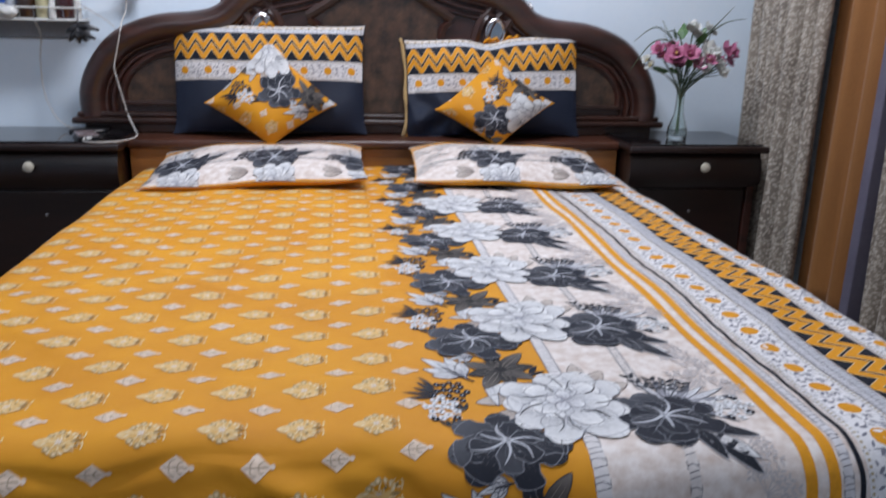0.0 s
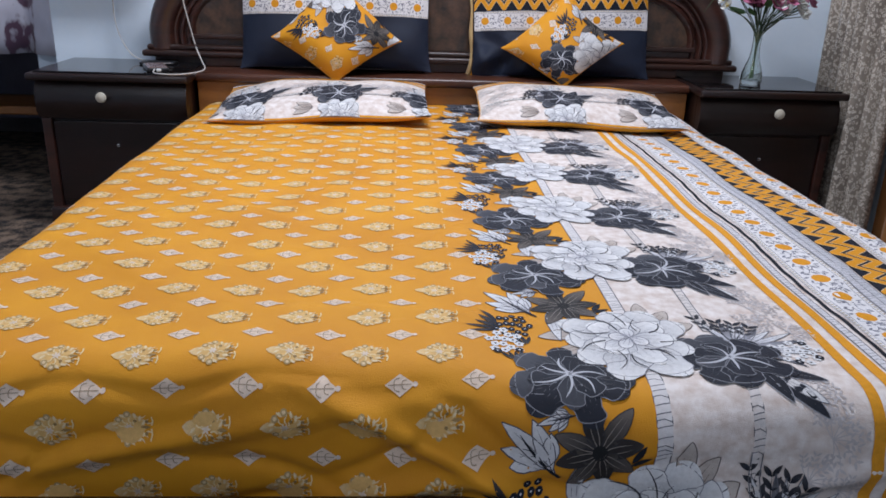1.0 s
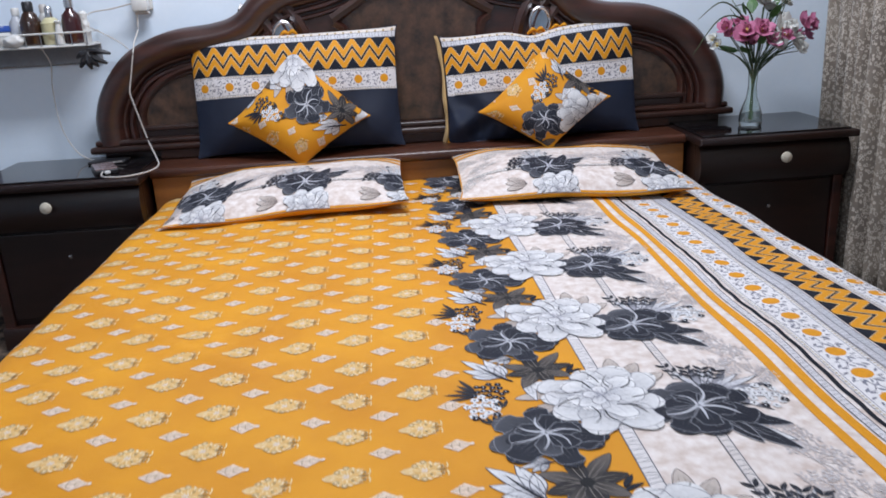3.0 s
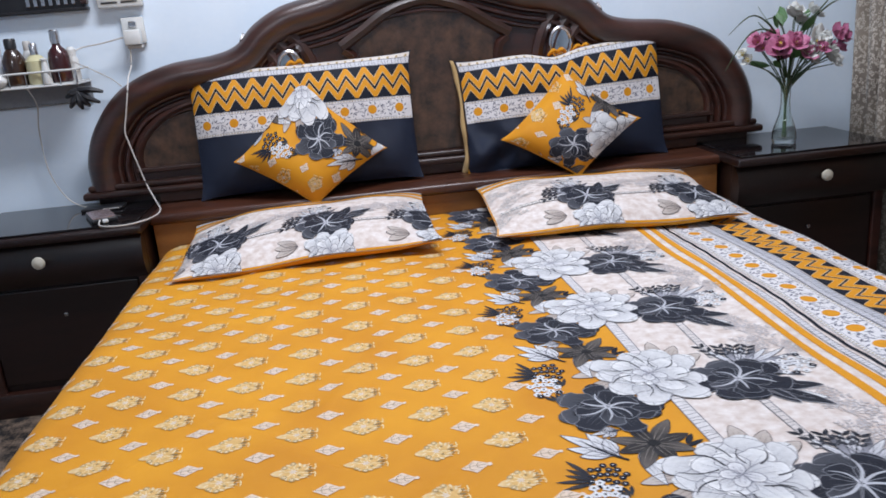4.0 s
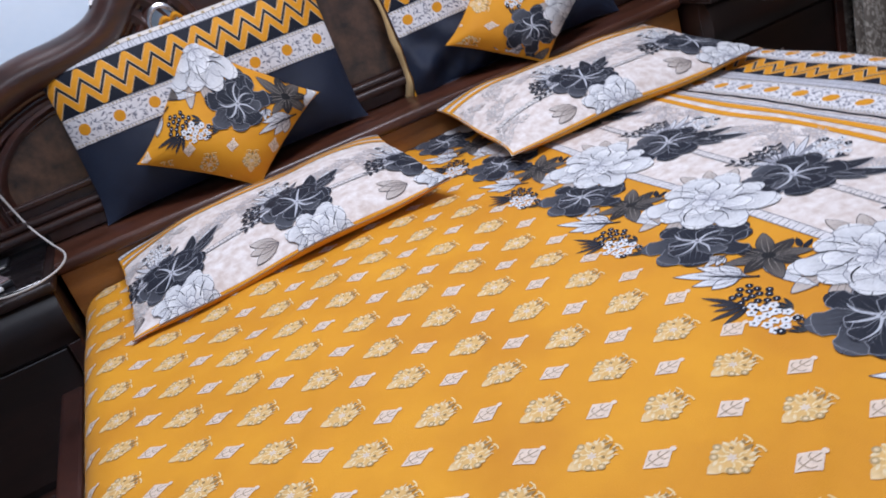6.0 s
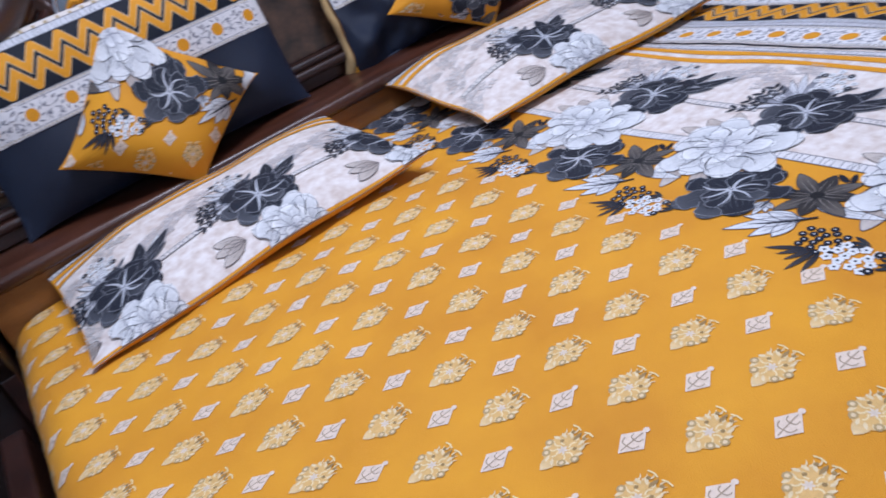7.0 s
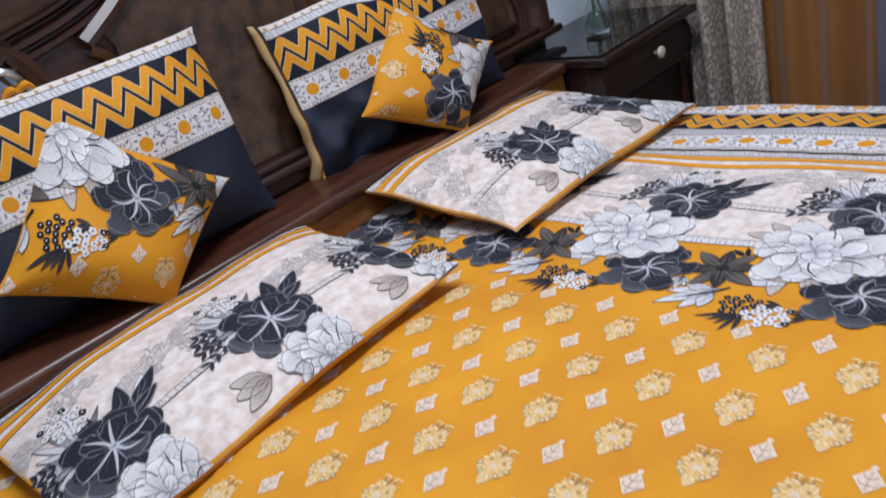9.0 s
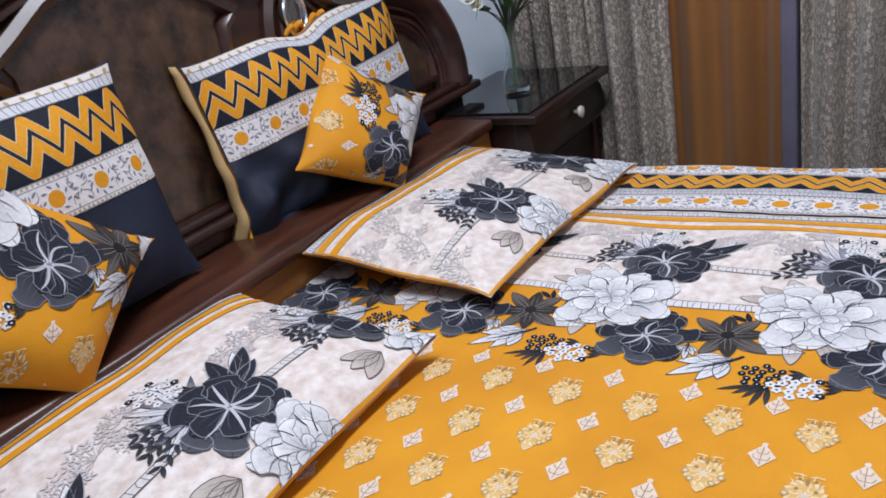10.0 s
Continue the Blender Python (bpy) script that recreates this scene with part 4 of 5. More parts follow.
# ---- pillows ----
def pillow_surface(W, H, T, m, front=True, pinch=0.035, bend=None, seed=0, flat=1.0):
    """A stuffed cover of width W and height H, u to the right, v up, placed by the pose m of its middle."""
    R, t0 = np.array(m.to_3x3()), np.array(m.translation)
    ph = seed * 1.7

    def surface(u, v):
        u, v = np.asarray(u, float), np.asarray(v, float)
        a, b = np.clip(2 * u / W - 1, -1, 1), np.clip(2 * v / H - 1, -1, 1)
        ear = 0.030 * np.abs(a) ** 9 * np.abs(b) ** 9
        x = W / 2 * a * (1 - pinch * (1 - b * b) + ear)
        y = H / 2 * b * (1 - pinch * (1 - a * a) + ear * 1.6)
        puff = ((1 - a ** 4) * (1 - b ** 4)) ** 0.85
        z = T / 2 * puff
        edge = np.clip(1 - puff, 0, 1)
        z = z + (0.004 * np.sin(38 * u + ph) * np.abs(b) ** 3 + 0.004 * np.sin(41 * v + ph) * np.abs(a) ** 3) * puff + 0.0045 * np.sin(13 * u + 9 * v + ph) * puff + 0.003 * np.sin(-17 * u + 22 * v + 2 * ph) * puff
        lift = 0.004 * np.sin(17 * u + ph) * edge + 0.003 * np.sin(23 * v + 2 * ph) * edge
        z = z if front else -T / 2 * flat * puff ** 0.5
        z = z + lift
        if bend is not None:
            x, y, z = bend(x, y, z)
        return np.stack([x, y, z], -1) @ R.T + t0
    return surface


def pillow(name, label, W, H, T, m, front_mat, back_mat, bend=None, seed=0, pick=None, pinch=0.035, flat=1.0):
    top = thing(name, label, "pillow" if "cushion" not in name else "cushion")
    us, vs = np.linspace(0, W, 84), np.linspace(0, H, 58)
    # finer towards the seam
    us, vs = W / 2 * (1 - np.cos(np.pi * us / W)), H / 2 * (1 - np.cos(np.pi * vs / H))
    f, b = (pillow_surface(W, H, T, m, q, pinch, bend, seed, flat) for q in (True, False))
    cloth_grid("front_cover", f, us, vs, top, [front_mat] if not isinstance(front_mat, list) else front_mat, pick or (lambda u, v: u * 0))
    back = cloth_grid("back_cover", b, us, vs, top, [back_mat], lambda u, v: u * 0)
    back.data.flip_normals()
    return top, f


def facing(cx, cy, cz, lean, turn=0.0, spin=0.0):
    """A pillow that stands: its face looks at -y, leaning back by lean degrees."""
    return pose(cx, cy, cz, 90 - lean, 0, turn) @ pose(0, 0, 0, 0, 0, spin)


def sleeping_pillow(m, W, H, shift, step, seed, label):
    ob, f = pillow("bed_pillow", label, W, H, 0.085, m, M_CREAM, M_MUSTARD, seed=seed, pinch=0.02, flat=0.68)
    pr = Print(f, (0.0008, 0.0008, W - 0.0008, H - 0.0008), 0.0016, 0.0003)
    pr.rect(0.0, 0.0, W, 0.005, MUSTARD, -1, 0.004)
    pr.rect(0.0, 0.0, 0.004, H, MUSTARD, -1, 0.004)
    r = random.Random(seed)
    # the sheet's cream side, its edge along the front of the pillow
    pr.at(0, -0.178, 90)
    for k in range(0, 4):
        floral_repeat(pr, -(shift + step * k), cream_only=True)
    for q, w in ((0.36, 0.075), (0.42, 0.02), (0.45, 0.12), (0.25, 0.04)):
        pale_spray(pr, q, -w, 0.055, 30, 0.3, (0.50, 0.47, 0.46), r)
    if shift > 0.2:
        ladder(pr, 0.292, 0.306, -0.20, -0.02, 0.2, (0.60, 0.56, 0.53))
    pr.back()
    pr.at(0, H - 0.541, 90)
    stripes(pr, -W, 0)
    pr.back()
    pr.made("floral_print", ob, "charcoal and white flowers on cream with two mustard stripes")
    return ob


sleeping_pillow(pose(-0.402, -0.398, TOP + 0.038, 5, -2.6, 0.0), 0.662, 0.425, 0.100, 0.285, 1, "flat cream floral pillow with a mustard rim lying on the bedsheet")
sleeping_pillow(pose(0.405, -0.424, TOP + 0.043, 5.5, 1.5, -1.5), 0.636, 0.425, 0.258, 0.305, 2, "flat cream floral pillow with mustard stripes lying on the bedsheet")


def border_pillow(cx, cz, W, H, lean, turn, spin, seed, label, bend=None):
    m = facing(cx, -0.085, cz, lean, turn, spin)
    ob, f = pillow("border_pillow", label, W, H, 0.105, m, M_NAVY, M_MUSTARD, bend, seed, pinch=0.015)
    pr = Print(f, (0.003, 0.003, W - 0.003, H - 0.003), 0.0016, 0.0004)
    r = random.Random(seed)
    pr.at(0, H, 90)
    pr.rect(-0.030, -W, 0.0, 0.0, (0.66, 0.60, 0.55), -1, 0.014)
    for k in range(26):
        pr.disc(-0.010, -W * (k + 0.5) / 26, 0.004, (0.40, 0.30, 0.16), 0, 6)
    ladder(pr, -0.030, -0.014, -W, 0, 0)
    zigzag(pr, -0.124, -0.032, -W, 0, -0.6, W / 12)
    dot_band(pr, -0.194, -0.126, -W, 0, -0.6, W / 8, r)
    pr.back()
    pr.made("printed_band", ob, "mustard zigzag and medallion band")
    if bend is not None:
        seam_flap(ob, f, H)
    return ob


def dent(x, y, z):
    """The top edge sags in the middle and at one corner; loose cloth folds below the band."""
    k = np.clip(y / 0.18 * 0.5 + 0.5, 0, 1) ** 2
    g = np.exp(-((x + 0.02) / 0.06) ** 2)
    low = np.clip(-y / 0.12, 0, 1) * np.clip((0.05 - x) / 0.25, 0, 1)
    fold = 0.017 * np.sin(46 * x + 30 * y + 1.5 * np.sin(20 * y)) + 0.010 * np.sin(-28 * x + 55 * y)
    return x, y - 0.022 * g * k - 0.010 * k * np.clip((-x - 0.1) / 0.2, 0, 1) + 0.014 * k * np.clip((x - 0.05) / 0.25, 0, 1), z + 0.01 * g * k + fold * low * (z > 0)


def seam_flap(ob, f, H):
    """The tan back cover standing open past the side seam, wider and wavy towards the bottom."""
    verts, faces = [], []
    for k in range(25):
        v = k / 24
        p = f(np.array(0.0), np.array(H * (1 - v)))
        deep = 0.014 + 0.026 * v + 0.005 * math.sin(9 * v)
        for j in range(4):
            q = j / 3
            verts.append((p[0] - 0.010 * math.sin(math.pi * q) - 0.006 * q * math.sin(14 * v) - 0.004, p[1] + deep * q, p[2] + 0.002 * math.sin(20 * v + 3 * q)))
    for k in range(24):
        for j in range(3):
            a = k * 4 + j
            faces.append((a, a + 1, a + 5, a + 4))
    flap = mesh_object("seam_flap", verts, faces, M_TAN, ob, "loose tan seam flap")
    flap.modifiers.new("thickness", "SOLIDIFY").thickness = 0.002


def tie_tab(ob, x, z):
    """A crumpled mustard tie peeping over the pillow's top edge."""
    pts = [(x - 0.030, -0.050, z - 0.008), (x - 0.014, -0.056, z + 0.006), (x, -0.052, z + 0.001), (x + 0.014, -0.058, z + 0.008), (x + 0.028, -0.050, z - 0.006)]
    part("tie_tab", tube(pts, [0.004, 0.007, 0.005, 0.007, 0.003], 8, None, 4), M_MUSTARD, ob, "crumpled mustard tie", True)


left_border = border_pillow(-0.390, 0.741, 0.660, 0.370, 10, -1.0, 0.3, 3, "standing navy pillow with a mustard zigzag band, leaning on the headboard")
tie_tab(left_border, -0.400, 0.922)
right_border = border_pillow(0.408, 0.722, 0.632, 0.354, 9, -1.0, 1.4, 5, "standing navy pillow with a zigzag band and a dented top edge", dent)
tie_tab(right_border, 0.405, 0.886)
tie_tab(right_border, 0.482, 0.894)


def cushion(m, side, deg, origin, seed, label, bend=None):
    """A small square mustard cushion cut from the sheet's flowered edge, standing on one corner."""
    ob, f = pillow("throw_cushion", label, side, side, 0.105, m @ pose(0, 0, 0, 0, 0, 45), M_MUSTARD, M_MUSTARD, bend, seed, pinch=0.05)
    pr = Print(f, (0.004, 0.004, side - 0.004, side - 0.004), 0.0014, 0.00028)
    r = random.Random(seed)
    # cloth frame: middle of the square, turned with the diamond, then the print's own turn
    pr.at(side / 2, side / 2, -45)
    pr.at(origin[0], origin[1], deg)
    pr.at(-0.066, 0.050)
    for k in (-1, 0, 1):
        floral_repeat(pr, PITCH * k)
    pr.at(0, 1.143)
    mustard_ground(pr, -0.5, -0.02, -1.55, -0.75, -1)
    for _ in range(4):
        pr.back()
    pr.made("floral_print", ob, "charcoal and white flowers on mustard")
    return ob


def squash(x, y, z):
    # along the standing diagonal: the lower corner is pressed flat by the shelf
    p, q = (x + y) / math.sqrt(2), (x - y) / math.sqrt(2)
    k = np.clip(p / 0.2, 0, 1)
    q = q * (1 - 0.30 * k)
    p = np.where(p < 0, np.maximum(p * 0.70, -0.148), p * 1.26)
    return (p + q) / math.sqrt(2), (p - q) / math.sqrt(2), z


def slump(x, y, z):
    # the upper corner is pinched and sags
    p, q = (x + y) / math.sqrt(2), (x - y) / math.sqrt(2)
    k = np.clip(p / 0.2, 0, 1)
    q = q * (1 - 0.38 * k) + 0.010 * k
    p = np.where(p < 0, np.maximum(p * 0.72, -0.145), p * 1.06)
    return (p + q) / math.sqrt(2), (p - q) / math.sqrt(2), z - 0.02 * k * k


cushion(facing(-0.382, -0.172, 0.666, 26), 0.308, 65, (0.03, 0.02), 7, "small mustard floral cushion standing on a corner against the navy pillow", squash)
cushion(facing(0.400, -0.185, 0.664, 24, -8, 5), 0.292, -35, (-0.01, -0.085), 8, "small slumped mustard floral cushion against the dented navy pillow", slump)


# ---- nightstands ----
def nightstand(sign):
    label = "dark stained wooden nightstand with ivory knob and shiny black top"
    ob = thing("nightstand", label, "nightstand", (sign * 1.112, 0, 0), "nightstands beside the bed")
    w = 0.245
    part("body", boxed(-w, -0.285, 0.07, w, 0.0, 0.525, 0.004), M_BLACKWOOD, ob)
    part("top_board", boxed(-w - 0.013, -0.352, 0.525, w + 0.013, 0.02, 0.548, 0.006, 3), M_BLACKWOOD, ob, "", True)
    part("glass_top", boxed(-w + 0.005, -0.330, 0.548, w - 0.005, 0.015, 0.554, 0.002), M_TABLETOP, ob, "shiny black glass inlay")
    # bulging drawer front
    prof = [(-0.285, 0.395), (-0.312, 0.398), (-0.328, 0.420), (-0.332, 0.455), (-0.325, 0.495), (-0.310, 0.518), (-0.285, 0.522)]
    bm = bmesh.new()
    rows = [[bm.verts.new((x, y, z)) for y, z in prof] for x in (-w, w)]
    for i in range(len(prof) - 1):
        bm.faces.new((rows[0][i], rows[0][i + 1], rows[1][i + 1], rows[1][i]))
    bm.faces.new(rows[0]), bm.faces.new(rows[1][::-1])
    drawer = part("drawer", bm, M_BLACKWOOD, ob, "bulging dark drawer front", True)
    kb = lathe([(0.006, 0.0), (0.006, 0.010), (0.014, 0.014), (0.0175, 0.020), (0.016, 0.026), (0.009, 0.029), (0.001, 0.030)], 20)
    bmesh.ops.transform(kb, matrix=pose(sign * 0.023, -0.330, 0.475, 90, 0, 0), verts=kb.verts)
    part("knob", kb, M_CREAM_KNOB, drawer, "round ivory knob", True)
    part("door", boxed(-w + 0.035, -0.296, 0.105, w - 0.035, -0.280, 0.385, 0.004), M_BLACKWOOD, ob, "plain dark door")
    part("door_knob", boxed(-0.006, -0.306, 0.30, 0.006, -0.296, 0.312, 0.003), M_CHROME, ob)
    for s in (-1, 1):
        part("corner_post", boxed(min(s * w, s * (w - 0.032)), -0.302, 0.0, max(s * w, s * (w - 0.032)), -0.275, 0.395, 0.004), M_WOOD, ob, "reddish corner post")
    part("plinth", boxed(-w - 0.008, -0.312, 0.0, w + 0.008, 0.0, 0.085, 0.008), M_WOOD_X, ob, "", True)
    return ob


nightstand(-1)
nightstand(1)


# ---- drapes ----
def drape(name, label, x0, y0, x1, y1, z0, z1, mat, folds, depth, seed, gather=0.0, category="curtain", ripple=0.3):
    """A hanging cloth from one end to the other, in soft folds that deepen towards the hem."""
    r = random.Random(seed)
    n, m = folds * 12, 26
    d = Vector((x1 - x0, y1 - y0))
    nx, ny = -d.y / d.length, d.x / d.length
    jit = [r.uniform(0.6, 1.35) for _ in range(folds + 2)]
    verts, faces = [], []
    for j in range(m + 1):
        f = j / m
        z = z1 + (z0 - z1) * f
        for i in range(n + 1):
            t = i / n
            ph = t * folds
            amp = depth * (jit[int(ph)] * (1 - ph % 1) + jit[int(ph) + 1] * (ph % 1))
            w = amp * (math.sin(2 * math.pi * ph + 0.5 * math.sin(3 * f + seed)) + ripple * math.sin(4.6 * math.pi * ph + seed + f))
            tt = t + gather * f * (0.5 - t)
            verts.append((x0 + d.x * tt + nx * w, y0 + d.y * tt + ny * w, z))
    for j in range(m):
        for i in range(n):
            a = j * (n + 1) + i
            faces.append((a, a + 1, a + n + 2, a + n + 1))
    ob = mesh_object(name, verts, faces, mat)
    mod = ob.modifiers.new("thickness", "SOLIDIFY")
    mod.thickness = 0.003
    return tagged(ob, label, category)


drape("brocade_curtain", "beige brocade curtain with small scrolls behind the nightstand", 1.45, 0.0, 1.45, -0.30, 0.02, 2.3, M_BROCADE, 5, 0.036, 1)
drape("brocade_curtain", "beige brocade curtain gathered in deep folds", 1.42, -0.30, 1.42, -0.525, 0.02, 2.3, M_BROCADE, 3, 0.050, 2, ripple=0.2)
drape("brown_drape", "plain rust-brown drape hanging in wide folds", 1.475, -0.48, 1.475, -0.84, 0.02, 2.3, M_BROWN_DRAPE, 3, 0.026, 3, ripple=0.05)
drape("brocade_curtain", "beige brocade curtain in straight narrow folds", 1.44, -0.87, 1.44, -2.1, 0.02, 2.3, M_BROCADE, 13, 0.058, 4, ripple=0.2)
tagged(part("door_post", boxed(1.40, -0.865, 0, 1.46, -0.825, 2.3, 0.004), M_POST, None), "violet-grey painted door post between the drapes", "post", kind="structure")
rod = part("curtain_rod", tube([(1.43, 0.02, 2.31), (1.43, -1.0, 2.31), (1.43, -2.2, 2.31)], 0.012), M_CHROME, None, "", True)
tagged(rod, "plain steel curtain rod on the side wall", "curtain rod")
drape("voile_curtain", "grey-violet voile curtain with purple flowers", -1.41, 0.10, -3.1, 0.10, 0.55, 2.1, M_VIOLET, 8, 0.03, 6)
bench = thing("low_bench", "low brown wooden bench standing in the dim alcove", "bench", (-2.0, 0.55, 0.0))
part("bench_top", boxed(-0.5, -0.15, 0.26, 0.42, 0.15, 0.295, 0.006), M_TEAK, bench)
for x in (-0.46, 0.38):
    for y in (-0.12, 0.12):
        part("leg", boxed(x - 0.02, y - 0.02, 0.012, x + 0.02, y + 0.02, 0.26, 0.003), M_WOOD, bench)


# ---- things on and above the nightstands ----
def round_petal(bm, m, length, width, cup, n=5, k=4):
    """A cupped petal, as a thin curved blade."""
    rows = []
    for i in range(n + 1):
        t = i / n
        w = width / 2 * math.sqrt(max(0.0, 1 - abs(2 * t ** 0.8 - 1) ** 2.4)) + 0.0006
        rows.append([bm.verts.new(m @ Vector((length * t * (1 - 0.25 * cup * t), w * (2 * j / k - 1), cup * length * (t * t * 0.6 - 0.15 * (2 * j / k - 1) ** 2)))) for j in range(k + 1)])
    for a, b in zip(rows, rows[1:]):
        for j in range(k):
            bm.faces.new((a[j], a[j + 1], b[j + 1], b[j]))


M_PINK = mottled("magenta_petal", (0.42, 0.085, 0.20), (0.62, 0.25, 0.38), 70, 0.6, 300, 0.1)
M_WHITEPETAL = mottled("white_petal", (0.62, 0.63, 0.60), (0.78, 0.78, 0.75), 60, 0.6, 300, 0.1)
M_LEAF = mottled("fresh_green_leaf", (0.030, 0.085, 0.022), (0.07, 0.17, 0.045), 50, 0.5, 250, 0.1)
M_STEM = mottled("dark_green_stem", (0.020, 0.045, 0.018), (0.045, 0.080, 0.030), 50, 0.5, 250, 0.1)
M_STAMEN = mottled("yellow_stamen", (0.40, 0.30, 0.04), (0.58, 0.45, 0.08), 80, 0.7, 300, 0.1)

VX, VY, VZ = 1.085, -0.19, 0.554
vase = thing("glass_vase", "slender clear glass bud vase on the nightstand", "vase", (VX, VY, VZ))
outer = [(0.034, 0.0), (0.037, 0.010), (0.036, 0.035), (0.028, 0.062), (0.018, 0.090), (0.014, 0.125), (0.015, 0.165), (0.019, 0.195), (0.022, 0.205)]
inner = [(0.020, 0.204), (0.0165, 0.192), (0.0125, 0.165), (0.0115, 0.125), (0.0155, 0.092), (0.025, 0.064), (0.0325, 0.036), (0.032, 0.014), (0.002, 0.010)]
bm = lathe(outer + inner, 28)
vg = part("vase_glass", bm, M_GLASS, vase, "", True)
vg.visible_shadow = False

flowers = thing("flower_bunch", "bunch of pink and white artificial flowers in the glass vase", "flowers", (VX, VY, VZ))
rf = random.Random(11)
HEADS = [(-0.075, -0.035, 0.300, M_PINK, 0.050), (-0.030, -0.050, 0.325, M_PINK, 0.048), (-0.035, 0.010, 0.275, M_PINK, 0.044), (-0.125, 0.0, 0.335, M_PINK, 0.036),
         (0.060, -0.045, 0.318, M_WHITEPETAL, 0.058), (0.035, -0.030, 0.262, M_WHITEPETAL, 0.046), (0.105, 0.005, 0.290, M_WHITEPETAL, 0.045), (0.135, -0.02, 0.335, M_PINK, 0.045),
         (0.175, 0.0, 0.335, M_PINK, 0.038), (0.010, 0.02, 0.420, M_WHITEPETAL, 0.045), (0.075, 0.02, 0.430, M_WHITEPETAL, 0.034), (-0.155, 0.03, 0.290, M_WHITEPETAL, 0.030), (0.005, -0.06, 0.285, M_PINK, 0.040), (0.085, -0.06, 0.275, M_WHITEPETAL, 0.045), (0.045, 0.03, 0.385, M_WHITEPETAL, 0.045), (-0.06, 0.03, 0.345, M_PINK, 0.042)]
HEADS += [(a + rf.uniform(-0.030, 0.030), b - rf.uniform(0.0, 0.03), c + rf.uniform(-0.045, 0.030), d, e * 0.8) for a, b, c, d, e in HEADS]
for hx, hy, hz, mat, R in [(a * 0.92 + 0.018, b, 0.212 + (c - 0.205) * 0.78, d, e) for a, b, c, d, e in HEADS]:
    part("stem", tube([(rf.uniform(-0.006, 0.006), rf.uniform(-0.006, 0.006), 0.020), (hx * 0.04, hy * 0.04, 0.15), (hx * 0.35, hy * 0.35, 0.215), (hx, hy, hz - 0.008)], 0.0017, 6), M_STEM, flowers, "", True)
    bm = bmesh.new()
    out = Vector((hx, hy - 0.05, 0.09)).normalized()
    face = out.to_track_quat("Z", "Y").to_matrix().to_4x4()
    for ring, (cnt, cup, sc) in enumerate(((6, 0.35, 1.0), (5, 0.75, 0.72))):
        for q in range(cnt):
            m = Matrix.Translation((hx, hy, hz)) @ face @ pose(0, 0, 0.002 * ring, 0, 0, 360 / cnt * q + rf.uniform(-12, 12) + 30 * ring) @ pose(0, 0, 0, rf.uniform(-14, 14), -22 - 22 * ring, 0)
            round_petal(bm, m, 1.05 * R * sc * rf.uniform(0.75, 1.15), 0.78 * R * sc, cup)
    bl = part("blossom", bm, mat, flowers, "pink blossom" if mat == M_PINK else "white blossom", True)
    sb = lathe([(0.001, 0.0), (0.0065, 0.003), (0.006, 0.010), (0.001, 0.013)], 10)
    bmesh.ops.transform(sb, matrix=Matrix.Translation((hx, hy, hz)) @ face, verts=sb.verts)
    part("stamen", sb, M_STAMEN, bl, "", True)
for q in range(15):
    bm = bmesh.new()
    a = rf.uniform(0, 6.28)
    m = Matrix.Translation((0.05 * math.cos(a), 0.04 * math.sin(a), rf.uniform(0.23, 0.37))) @ pose(0, 0, 0, 0, 0, math.degrees(a)) @ pose(0, 0, 0, rf.uniform(-40, 40), rf.uniform(-70, -10), 0)
    round_petal(bm, m, rf.uniform(0.045, 0.075), 0.024, 0.15)
    part("leaf", bm, M_LEAF, flowers, "", True)
for ex, ez, top in ((-0.205, 0.345, 0.395), (-0.215, 0.24, 0.345), (0.20, 0.43, 0.41), (0.15, 0.47, 0.40), (-0.09, 0.38, 0.38)):
    part("grass_blade", tube([(0.0, 0.0, 0.20), (ex * 0.2, -0.01, 0.33), (ex * 0.6, -0.02, top), (ex, -0.03, ez)], [0.002, 0.003, 0.0025, 0.0006], 6), M_STEM, flowers, "thin arching dark blade", True)


# ---- wire shelf on the wall ----
def wire_shelf():
    ob = thing("wire_shelf", "white-coated wire wall shelf holding bottles and jars", "shelf", (-1.20, BY, 0.925))
    x0, x1, y0, y1 = -0.185, 0.185, -0.125, -0.006
    for z, name in ((0.0, "bottom_rim"), (0.040, "top_rim")):
        part(name, tube([(x0, y1, z), (x0, y0, z), (x1, y0, z), (x1, y1, z)], 0.0030, 8, None, 1), M_PLASTIC, ob, "", True)
    for k in range(6):
        y = y0 + (y1 - y0) * k / 5
        part("floor_wire", tube([(x0, y, 0.0), (0, y, -0.001), (x1, y, 0.0)], 0.0018, 6, None, 2), M_CHROME, ob, "", True)
    for k in range(9):
        x = x0 + (x1 - x0) * k / 8
        part("upright_wire", tube([(x, y0, 0.0), (x, y0, 0.040)], 0.0016, 6, None, 1), M_CHROME, ob)
    part("shelf_liner", boxed(x0 + 0.004, y0 + 0.004, 0.003, x1 - 0.004, y1, 0.006), M_PLASTIC, ob, "pale plastic liner")
    # Thin strip against the wall below the liner, in a darker grey.
    part("lower_grey_strip", boxed(x0, -0.008, -0.060, x1, -0.001, 0.004, 0.002), M_SHELFGREY, ob, "darker grey strip below the shelf")
    part("lower_bar", tube([(x0 - 0.02, -0.012, -0.062), (0, -0.012, -0.061), (x1 - 0.01, -0.012, -0.060)], 0.0028, 8, None, 2), M_CHROME, ob, "", True)
    for k in range(7):
        part("side_bead", lathe([(0.001, 0), (0.006, 0.003), (0.006, 0.009), (0.001, 0.012)], 8, (x0 - 0.004, y0 + 0.01, 0.0 + 0.012 * k)), M_PLASTIC, ob, "", True)
    return ob


wire_shelf()
SHELF_Z = 0.925 + 0.006


